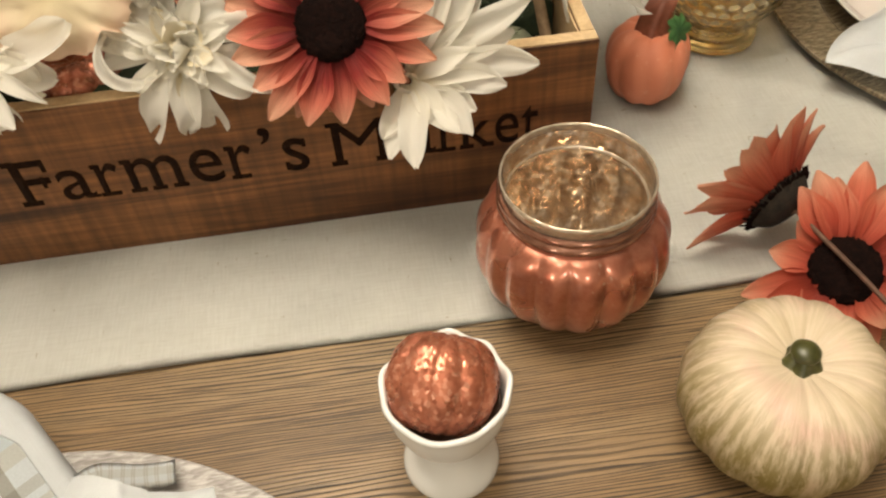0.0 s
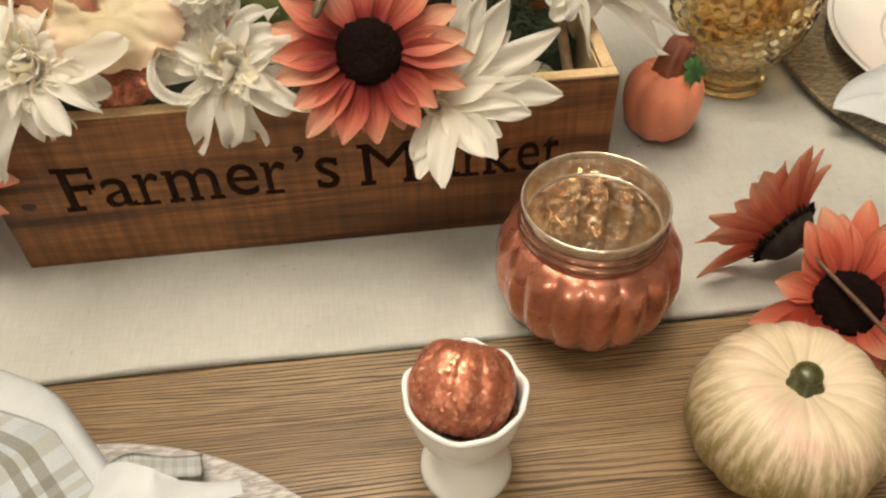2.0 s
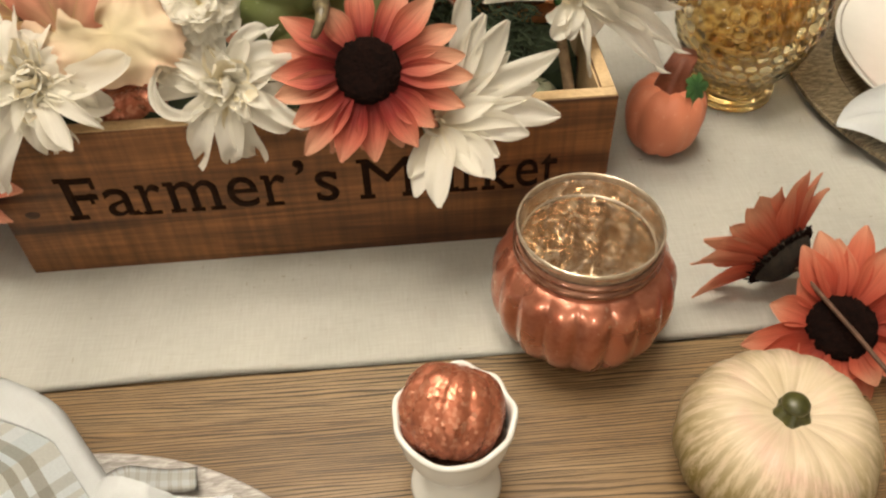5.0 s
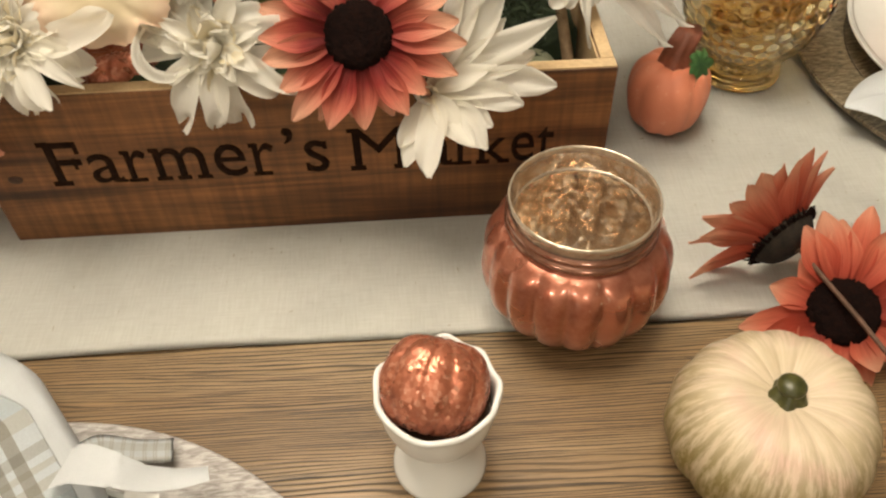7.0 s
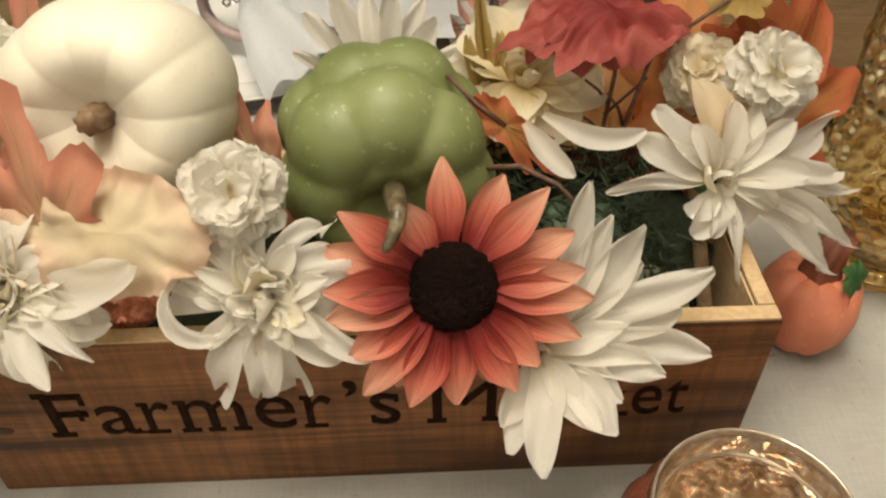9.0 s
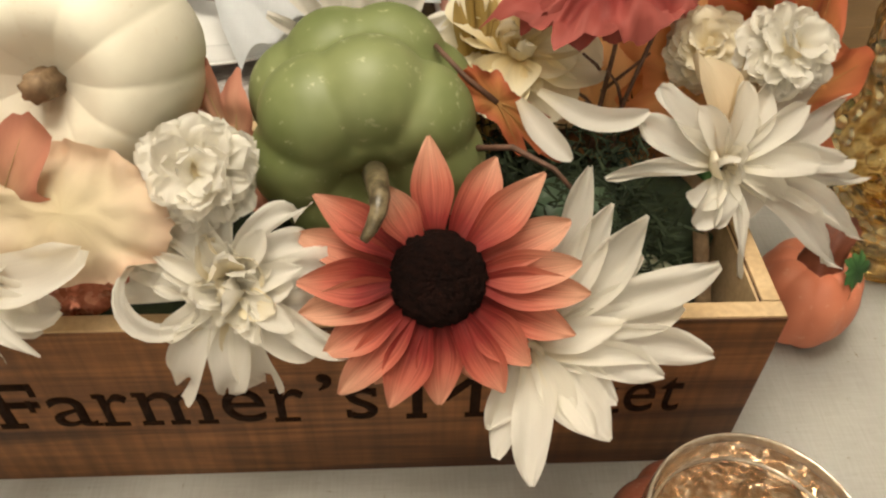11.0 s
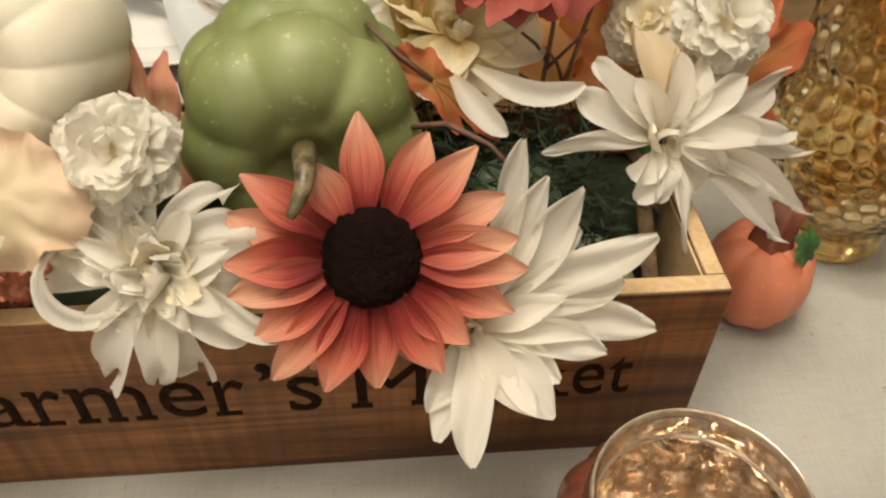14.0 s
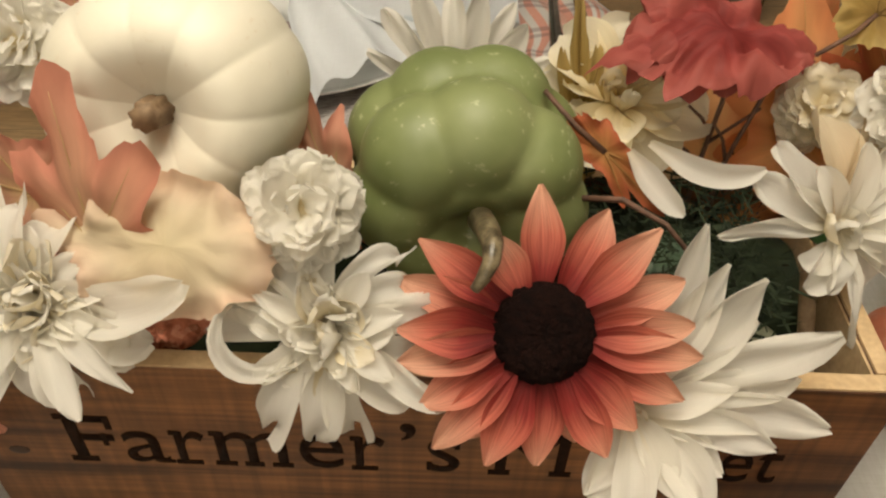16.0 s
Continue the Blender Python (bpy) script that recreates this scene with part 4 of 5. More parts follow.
mum("white_chrysanthemum", facing((0.1439, 0.0009, 0.1258), (-0.05, -0.75, 0.65), size=1.0), "white cloth chrysanthemum with curled petals over the front board",
    [(166, 56, 16, "round", -30, 0.0), (180, 44, 13, "round", -25, 0.0), (-140, 56, 6.5, "round", 0, 0.0, WHITE, -185), (-123, 42, 15, "fork", 8, 0.05), (-92, 38, 15, "round", 8, 0.0), (-70, 38, 14, "fork", 8, -0.12),
     (-26, 48, 10, "blunt", 5, 0.0), (-37, 37, 14, "round", 8, 0.0), (-11, 32, 12, "fork", 20, 0.0), (19, 42, 13, "fork", 5, 0.0), (157, 38, 8, "blunt", 0, 0.0), (150, 34, 8, "blunt", 0, 0.0), (40, 32, 12, "fork", 30, 0.0), (70, 34, 10, "fork", 50, -0.2), (98, 36, 14, "fork", 35, 0.1), (128, 40, 13, "fork", 0, 0.0)],
    seed=7, heart=46, heart_size=0.017, width=0.011, lift=12, bend=-58, inner=((175, 30), (150, 28), (215, 27), (-60, 22), (-25, 26), (20, 25), (60, 24), (110, 26)), late=2.2, wave=0.07)
mum("white_chrysanthemum", facing((0.0500, 0.0027, 0.1330), (-0.1, -0.75, 0.65), size=0.99), "white cloth chrysanthemum with curled petals near the box corner",
    [(121, 52, 16, "round", -10, 0.1), (182, 74, 12, "round", 0, 0.0, WHITE, -40), (-137, 54, 16, "fork", -5, 0.0), (-112, 58, 16, "round", 0, 0.0), (-165, 46, 15, "round", -5, 0.0), (0, 52, 18, "round", 0, 0.0, WHITE, 45), (-12, 38, 15, "round", 0, 0.0), (-20, 34, 14, "fork", 20, 0.0),
     (150, 42, 12, "fork", 10, 0.0), (85, 28, 14, "fork", 50, 0.0), (104, 34, 13, "fork", 40, 0.1), (-60, 32, 14, "fork", 25, 0.0), (-85, 34, 14, "fork", 15, 0.0)],
    seed=11, heart=46, heart_size=0.017, width=0.011, lift=12, bend=-56, inner=((-49, 42), (-29, 46), (170, 27), (145, 25), (215, 26), (260, 25), (20, 24), (50, 24), (90, 24)), late=2.2, wave=0.07)
mum("white_chrysanthemum", facing((0.3252, 0.0531, 0.1332), (0.34, -0.66, 0.64), size=0.992), "white cloth chrysanthemum leaning over the end of the box",
    [(166, 52, 7, "round", 0, 0.0), (140, 36, 15, "round", 10, 0.0), (118, 38, 15, "round", 0, 0.0), (82, 42, 18, "round", 0, 0.0, TAN), (54, 52, 18, "blunt", 0, 0.0, TAN), (16, 62, 13, "blunt", 0, 0.1), (0, 70, 13, "blunt", 0, 0.05), (-14, 56, 12, "round", 0, 0.0),
     (-22, 76, 13, "blunt", 0, 0.05), (-38, 80, 12, "blunt", 0, 0.0), (-50, 72, 15, "blunt", 0, 0.0), (-95, 44, 6, "blunt", 0, 0.0), (-75, 22, 14, "round", 30, 0.0), (-140, 24, 12, "round", 20, 0.0), (-118, 22, 12, "round", 20, 0.0)],
    width=0.0145, seed=13, heart=9, heart_size=0.016, inner=((70, 32), (45, 36), (22, 38), (2, 40), (-18, 38), (-40, 32), (110, 26)), lift=14, bend=-22, late=1.6, wave=0.04)
for centre, turn, length, wide, arc, text in (((0.2535, 0.0655, 0.1600), -34, 0.044, 0.0095, 62, "single long white curled petal lying on the leaves"), ((0.2450, 0.0585, 0.1612), -58, 0.030, 0.0095, 20, "short white petal dropped on the leaves")):
    part("petal", petal(turn, length, wide, 10, 8, 0.42, 8, "spoon", 0, 0, 0.01, 0, 5, arc=arc), WHITE,
         thing("loose_petal", facing(centre, (0.0, -0.7, 0.7)), text, "petal", "white flowers"))
carnation("white_carnation", facing((0.1350, 0.0235, 0.1589), (0.05, -0.7, 0.7), size=1.093), "small full white carnation with ruffled petals", 0.0172, WHITE, 3)
carnation("white_carnation", facing((0.3501, 0.0824, 0.1647), (0.25, -0.6, 0.75), size=0.971), "small full white carnation with ruffled petals", 0.0185, WHITE, 5)
carnation("cream_carnation", facing((0.3300, 0.1061, 0.1517), (-0.2, -0.65, 0.7), size=0.994), "small cream carnation beside the white one", 0.0172, IVORY, 6)
carnation("white_carnation", facing((0.0301, 0.0839, 0.1798), (-0.2, -0.75, 0.6), size=1.098), "small full white carnation behind the pumpkin", 0.0175, WHITE, 8)
mum("cream_rose", facing((0.2510, 0.1140, 0.1450), (0.0, -0.64, 0.77)), "cream and yellow cloth rose with broad petals behind the green pumpkin",
    [(80, 34, 30, "round", 20, 0.0), (30, 34, 30, "round", 20, 0.0), (-10, 34, 28, "round", 15, 0.0), (130, 34, 28, "round", 20, 0.0), (175, 32, 26, "round", 15, 0.0), (-60, 30, 28, "round", 15, 0.0), (-120, 28, 26, "round", 15, 0.0)],
    CREAM, heart=9, heart_size=0.020, width=0.024, seed=29, lift=24, bend=-10, inner=((60, 26), (140, 24), (-20, 24), (-100, 22)), group="cream flowers")
mum("white_chrysanthemum", facing((0.1858, 0.1261, 0.1352), (0.0, -0.92, 0.3), size=1.067), "white cloth chrysanthemum with upright petals behind the green pumpkin",
    [(48, 38, 10, "round", 0, 0.1), (64, 40, 9, "round", 10, 0), (80, 44, 10, "round", 0, 0.05), (97, 41, 9, "round", 15, 0), (113, 49, 10, "round", 0, 0), (130, 44, 9, "round", 10, 0), (150, 40, 9, "blunt", 0, 0), (30, 38, 9, "round", 0, 0)], width=0.012, seed=17, heart=4, lift=14, bend=0)
mum("white_chrysanthemum", facing((0.0428, 0.0900, 0.1337), (-0.5, -0.6, 0.6), size=1.098), "white cloth flower filling the space beside the pumpkin",
    [(60, 34), (100, 36), (140, 38), (180, 36), (-140, 34), (20, 30)], width=0.014, seed=19, heart=10)

# ---- leaves ----
leaf("maple_leaf", facing((0.0690, 0.0120, 0.1500), (-0.32, -0.90, 0.30), (-0.20, 0.3, 0.9)), "peach and orange maple leaf lying against the white pumpkin", 0.055, 0.038, LEAF_PEACH, 0.02, -0.14, 2, 0.0, rib=0.0003)
leaf("maple_leaf", facing((0.0930, 0.0078, 0.1550), (-0.05, -0.66, 0.75), (-1.0, 0.06, 0.13)), "pale cream and peach maple leaf draped over the flowers", 0.050, 0.034, LEAF_YELLOW, 0.22, -0.12, 21, 0.0, 0.75, 0.26, 0.0002)
leaf("maple_leaf", facing((0.2867, 0.1084, 0.1827), (0.0, -0.25, 0.95), (-0.95, -0.1, 0.1), size=1.014), "dark red crumpled maple leaf on top of the arrangement", 0.052, 0.038, LEAF_RED, 0.35, -0.2, 5, 0.002, 0.7)
leaf("maple_leaf", facing((0.2794, 0.1156, 0.1789), (0.1, -0.25, 0.9), (0.9, 0.2, 0.15), size=1.024), "dark red crumpled maple leaf on top of the arrangement", 0.044, 0.034, LEAF_RED, 0.3, -0.2, 6, 0.002, 0.7)
leaf("maple_leaf", facing((0.2979, 0.1210, 0.0966), (0.0, -0.82, 0.57), (0.05, 0.3, 1), size=1.019), "large orange brown maple leaf standing behind the twigs", 0.080, 0.062, LEAF_AMBER, 0.05, 0.1, 7)
leaf("maple_leaf", facing((0.3338, 0.1359, 0.1199), (0.3, -0.9, 0.3), (0.3, 0, 1), size=0.998), "orange maple leaf standing at the back of the box", 0.070, 0.050, LEAF_AMBER, 0.1, 0.1, 8)
leaf("maple_leaf", facing((0.2383, 0.0668, 0.1543), (0.2, -0.8, 0.5), (0.62, 0, -0.7), size=1.050), "orange brown maple leaf beside the green pumpkin", 0.036, 0.013, LEAF_ORANGE, 0.1, 0.3, 9)
leaf("maple_leaf", facing((0.2356, 0.1100, 0.1310), (0.1, -0.95, 0.2), (-0.05, 0, 1), size=1.053), "yellow brown narrow leaf standing behind the green pumpkin", 0.064, 0.013, LEAF_OCHRE, 0.1, 0.3, 10)
leaf("maple_leaf", facing((0.3432, 0.1156, 0.1881), (0.1, -0.5, 0.8), (0.7, 0.3, 0.5), size=0.981), "brown and ochre leaf at the back of the arrangement", 0.037, 0.026, LEAF_OCHRE, 0.2, 0.2, 11)
leaf("maple_leaf", facing((0.3680, 0.0950, 0.1330), (0.25, -0.85, 0.45), (0.45, 0.4, 0.8)), "orange red maple leaf behind the white flowers", 0.062, 0.044, LEAF_ORANGE, 0.2, 0.2, 12, 0.01)
leaf("maple_leaf", facing((0.3330, 0.1130, 0.1330), (0.1, -0.85, 0.5), (-0.1, 0.6, 0.8)), "large amber maple leaf standing behind the carnations", 0.066, 0.056, LEAF_AMBER, 0.1, 0.15, 22, 0.01)
leaf("maple_leaf", facing((0.3720, 0.1180, 0.1410), (0.2, -0.80, 0.55), (-0.35, 0.5, 0.8)), "brown orange maple leaf at the back of the box", 0.062, 0.048, LEAF_ORANGE, 0.15, 0.2, 23, 0.01)
leaf("maple_leaf", facing((0.0120, 0.1450, 0.1400), (-0.1, -0.9, 0.4), (0.1, 0.2, 1)), "peach maple leaf behind the white carnation", 0.044, 0.030, LEAF_PEACH, 0.1, 0.2, 24, 0.008)
leaf("maple_leaf", facing((0.1380, 0.0600, 0.1370), (0.2, -0.8, 0.5), (-0.25, 0.1, 1)), "orange red leaf wedged between the two pumpkins", 0.050, 0.020, LEAF_PEACH, 0.1, 0.2, 13, 0.004)
leaf("maple_leaf", facing((-0.0096, 0.0396, 0.1446), (-0.35, -0.75, 0.55), (-0.4, 0, 0.9), size=1.098), "wine red maple leaf at the corner of the box", 0.056, 0.052, LEAF_WINE, 0.2, 0.15, 14, 0.003)
leaf("maple_leaf", facing((-0.0055, 0.0265, 0.1505), (-0.3, -0.8, 0.5), (-0.7, 0, -0.6), size=1.098), "wine red maple leaf at the corner of the box", 0.052, 0.048, LEAF_WINE, 0.2, 0.15, 15, 0.003)
leaf("maple_leaf", facing((0.0401, 0.0359, 0.1506), (-0.2, -0.8, 0.5), (-0.9, 0, 0.15), size=1.098), "orange red maple leaf between white flowers", 0.050, 0.034, LEAF_PEACH, 0.2, 0.2, 16)


def twig(points, label, side=()):
    t = thing("twig", pose(*points[0]), label, "twig", "twigs")
    o = Vector(points[0])
    part("stalk", tube(bmesh.new(), [Vector(p) - o for p in points], 0.0013, 0.0008, 6), TWIG, t)
    for a, b in side:
        part("side_shoot", tube(bmesh.new(), [Vector(a) - o, (Vector(a) + Vector(b)) / 2 - o + Vector((0.001, 0, 0.001)), Vector(b) - o], 0.0009, 0.0006, 5), TWIG, t)
    return t


twig([(0.2888, 0.1031, 0.0792), (0.2887, 0.1055, 0.1157), (0.2914, 0.1067, 0.1526), (0.2898, 0.1072, 0.1741)], "thin brown twig with short side shoots standing in the moss",
     (((0.2886, 0.1056, 0.1209), (0.2746, 0.1062, 0.1336)), ((0.2892, 0.1065, 0.1314), (0.3036, 0.0978, 0.1558)), ((0.2900, 0.1062, 0.1368), (0.2780, 0.1052, 0.1511))))
twig([(0.2953, 0.0968, 0.0813), (0.2967, 0.0985, 0.1284), (0.3051, 0.0979, 0.1721)], "thin brown twig standing in the moss", (((0.2966, 0.0985, 0.1305), (0.2876, 0.0996, 0.1472)),))
twig([(0.2278, 0.0533, 0.1432), (0.2420, 0.0428, 0.1517), (0.2563, 0.0340, 0.1486), (0.2644, 0.0278, 0.1419)], "dark bent twig in front of the orange leaf")
twig([(-0.0214, 0.0343, 0.1896), (-0.0048, 0.0227, 0.1748), (0.0162, 0.0155, 0.1599)], "dark bent twig under the red leaves")
stake = thing("wooden_stake", pose(0.329, 0.018, 0.0), "short brown wooden stake standing inside the box corner", "stake")
part("rod", tube(bmesh.new(), [(0.006, 0.002, 0.010), (0.0, 0.012, 0.07), (-0.008, 0.030, 0.115)], 0.0042, 0.0030, 10), STEM_BROWN, stake)

# ---- left end of the box ----
sunflower("coral_sunflower", facing((-0.0270, 0.0195, 0.0774), (-0.5, -0.72, 0.45), size=1.22), "coral cloth sunflower hanging off the end of the box",
          [(20 * k, 46 + 4 * math.sin(5 * k)) for k in range(18)], CORAL, back=8, seed=21, lift=4, bend=-30)
lp = thing("coral_pumpkin", pose(-0.066, 0.060, 0.0022), "small coral pumpkin ornament standing on the runner", "pumpkin ornament")
part("body", gourd(0.036, 0.058, 9, 0.09, 0.1), ORANGE_SKIN, lp)
part("stem", stalk(bmesh.new(), [(0, 0, 0.05), (0, 0, 0.058), (0.002, 0, 0.066)], 0.008, 0.005), STEM_RED, lp)
cl = thing("copper_pumpkin", pose(-0.0164, 0.118, 0.132), "shiny copper pumpkin ornament lying on the leaves", "pumpkin ornament")
part("body", gourd(0.024, 0.04, 9, 0.1, 0.12), COPPER_LEAF, cl)

# ---- copper jar ----
def copper_jar():
    j = thing("votive_jar", pose(0.3170, -0.0715, 0.0018) @ Matrix.Diagonal((1, 1, 0.978, 1)), "ribbed copper glass pumpkin jar with a gold lined open mouth", "jar")
    ribs = 17

    def rib(a, r, z):
        q = max(0.0, 1 - abs((z - 0.034) / 0.034) ** 2.2)
        return 1 - 0.075 * q * (1 - abs(math.sin(ribs * a / 2)) ** 0.8)

    body = smooth_profile([(0.0005, 0.0), (0.026, 0.0), (0.0335, 0.004), (0.0445, 0.018), (0.0483, 0.033), (0.0478, 0.0465), (0.0450, 0.0556), (0.0402, 0.0616), (0.0352, 0.0645)], 48)
    part("body", lathe(body, ribs * 12, rib), COPPER, j, "ribbed copper coloured glass")
    part("collar", lathe(smooth_profile([(0.0358, 0.0645), (0.0376, 0.0665), (0.0376, 0.0690), (0.0362, 0.0705)], 12), 72), COLLAR, j)
    part("collar", lathe(smooth_profile([(0.0360, 0.0705), (0.0374, 0.0722), (0.0374, 0.0742), (0.0360, 0.0758)], 12), 72), COLLAR, j)
    part("rim", lathe(smooth_profile([(0.0356, 0.0755), (0.0363, 0.0795), (0.0367, 0.0815), (0.0361, 0.0829), (0.0352, 0.0824), (0.0347, 0.0790), (0.0346, 0.0770)], 24), 96), RIM_GLASS, j, "bronze tinted glass rim")

    def dent(a, r, z):
        return 1 - (0.055 * abs(math.sin(ribs * a / 2)) ** 0.7 + 0.032 * math.sin(z * 520) * math.sin(ribs * a / 2) ** 2) * min(1.0, r / 0.02) * min(1.0, max(0.12, (0.068 - z) / 0.012))

    lining = smooth_profile([(0.0346, 0.0795), (0.0340, 0.073), (0.0345, 0.066), (0.039, 0.057), (0.0425, 0.043), (0.040, 0.024), (0.030, 0.010), (0.016, 0.0065), (0.0004, 0.0075)], 42)
    part("inner_lip", lathe(smooth_profile([(0.0348, 0.0700), (0.0334, 0.0692), (0.0330, 0.0682), (0.0336, 0.0672), (0.0348, 0.0665)], 12), 96), RIM_GLASS, j, "shiny inner lip")
    part("lining", lathe(lining, ribs * 12, dent), MERCURY, j, "gold mercury glass lining with dimples")
    return j


copper_jar()


# ---- egg cup ----
def egg_cup():
    c = thing("egg_cup", pose(0.2415, -0.160, 0.0), "white porcelain egg cup with a scalloped rim", "egg cup")
    prof = smooth_profile([(0.0005, 0.0), (0.0195, 0.0), (0.0216, 0.0022), (0.0205, 0.006), (0.0165, 0.013), (0.0135, 0.022), (0.0140, 0.029), (0.0185, 0.037), (0.0228, 0.047), (0.0248, 0.058),
                           (0.0258, 0.0680), (0.0268, 0.0702), (0.0264, 0.0722), (0.0250, 0.0724), (0.0238, 0.069), (0.0225, 0.054), (0.0170, 0.040), (0.0004, 0.034)], 64)
    bm = bmesh.new()
    n, lobes = len(prof) - 1, 9

    def at(u, v):
        r, z = prof[round(v * n)]
        z *= 0.865
        a = 2 * math.pi * u
        k = max(0.0, (z - 0.031) / 0.031)
        r *= 1 + 0.018 * k * math.cos(lobes * a) + 0.012 * k * math.cos(4 * a + 1)
        z += 0.0011 * k ** 3 * math.cos(lobes * a + 0.4)
        return (r * math.cos(a), r * math.sin(a), z)

    neck = min(range(n), key=lambda j: abs(prof[j][1] - 0.025) + (1 if j > n // 2 else 0))
    sheet(bm, lambda u, v: at(u, (neck + v * (n - neck)) / n), 108, n - neck, True)
    part("bowl", bm, PORCELAIN, c, "scalloped white bowl")
    base = bmesh.new()
    sheet(base, lambda u, v: at(u, v * neck / n), 108, neck, True)
    part("foot", base, PORCELAIN, c)
    return c


egg_cup()
egg = thing("copper_egg_pumpkin", facing((0.2408, -0.1565, 0.0600), (0.28, 0.72, 0.62), (0, 0, 1), 20), "wrinkled copper leaf pumpkin sitting in the egg cup", "pumpkin ornament")
ebody = gourd(0.0234, 0.042, 11, 0.06, 0.06, 0.75, rings=36)
for v in ebody.verts:
    v.co.z -= 0.0215
    v.co *= 1 + 0.020 * noise.noise(v.co * 160) + 0.012 * noise.noise(v.co * 420)
part("body", ebody, COPPER_LEAF, egg)
# added disc, dark so that the gap round the egg reads as shade
dish = part("shade_disc", lathe(smooth_profile([(0.0005, 0.0), (0.012, 0.0), (0.0215, 0.0105), (0.0205, 0.0118), (0.0005, 0.006)], 16), 40), DARK_WOOD, egg, "added dark disc for the shade inside the cup")
dish.matrix_world = pose(0.2415, -0.160, 0.0395)

# ---- cream pumpkin ----
def cream_pumpkin():
    p = thing("cream_pumpkin", pose(0.3880, -0.1690, 0.0, 0, 0, 12), "cream pumpkin with olive streaks and a dark green stem", "pumpkin")
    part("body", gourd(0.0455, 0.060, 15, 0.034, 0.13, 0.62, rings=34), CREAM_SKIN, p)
    pts = [(0, 0, 0.049), (0, 0, 0.0515), (0.0005, 0, 0.054), (0.001, 0.0005, 0.0565), (0.0015, 0.001, 0.059)]
    part("stem", stalk(bmesh.new(), pts, 0.0122, 0.0050, 5, 40), STEM_GREEN, p, "dark olive green star shaped stem")
    knob = bmesh.new()
    bmesh.ops.create_uvsphere(knob, u_segments=20, v_segments=12, radius=0.0062, matrix=Matrix.LocRotScale((0.0015, 0.001, 0.0588), None, (1, 1, 0.6)))
    part("stem_knob", knob, STEM_GREEN, p)
    return p


cream_pumpkin()


# ---- small orange pumpkin ----
def orange_pumpkin():
    p = thing("orange_pumpkin", pose(0.404, 0.077, 0.0018, 0, 0, 10), "small tall coral orange pumpkin ornament standing on the runner", "pumpkin ornament")
    part("body", gourd(0.0264, 0.052, 9, 0.055, 0.10, 0.55, pear=-0.06), ORANGE_SKIN, p)
    part("stem", stalk(bmesh.new(), [(0, 0, 0.044), (0.001, 0.001, 0.052), (0.004, 0.003, 0.060), (0.009, 0.005, 0.068)], 0.0115, 0.0075, 5), STEM_RED, p, "thick red brown stem")
    lf = maple_leaf(0.017, 0.017, 0.4, 0.15, 3)
    lo = part("leaf", lf, LEAF_GREEN, p, "small green cloth leaf")
    lo.matrix_local = facing((0.010, -0.013, 0.054), (0.4, -0.75, 0.5), (0.4, 0, -0.9))
    return p


orange_pumpkin()


# ---- fallen sunflowers on the table ----
sunflower("rust_sunflower", facing((0.4330, -0.0596, 0.0294), (-0.452, 0.872, 0.186)), "rust red cloth sunflower lying on its side, dark back showing",
          [(-26, 52), (-12, 44), (6, 55), (18, 58), (28, 63), (42, 57), (54, 61), (63, 58), (75, 55), (84, 55), (94, 56), (107, 45), (121, 50), (142, 44), (168, 50), (-45, 46), (34, 48), (12, 46)],
          RUST, disc=0.0180, back=0, seed=31, lift=34, bend=8, width=0.0140, fringe=90,
          stalk_to=((0.4360, -0.0705, 0.0335), (0.4425, -0.0905, 0.0315), (0.4500, -0.1140, 0.0300), (0.4580, -0.1380, 0.0270), (0.4750, -0.1780, 0.0100)))
sunflower("rust_sunflower", facing((0.4515, -0.1010, 0.0180), (-0.25, -0.45, 0.86), (0, 1, 0)), "rust red cloth sunflower lying face up beside the pumpkin",
          [(112, 32), (98, 46), (85, 51), (75, 46), (60, 55), (42, 51), (22, 48), (4, 46), (-14, 46), (-34, 42), (-58, 36), (-82, 32), (176, 50), (190, 50), (204, 42), (146, 36), (-110, 28), (-150, 30)],
          RUST, disc=0.0178, back=4, back_length=0.044, seed=33, lift=22, bend=-6, width=0.0168)


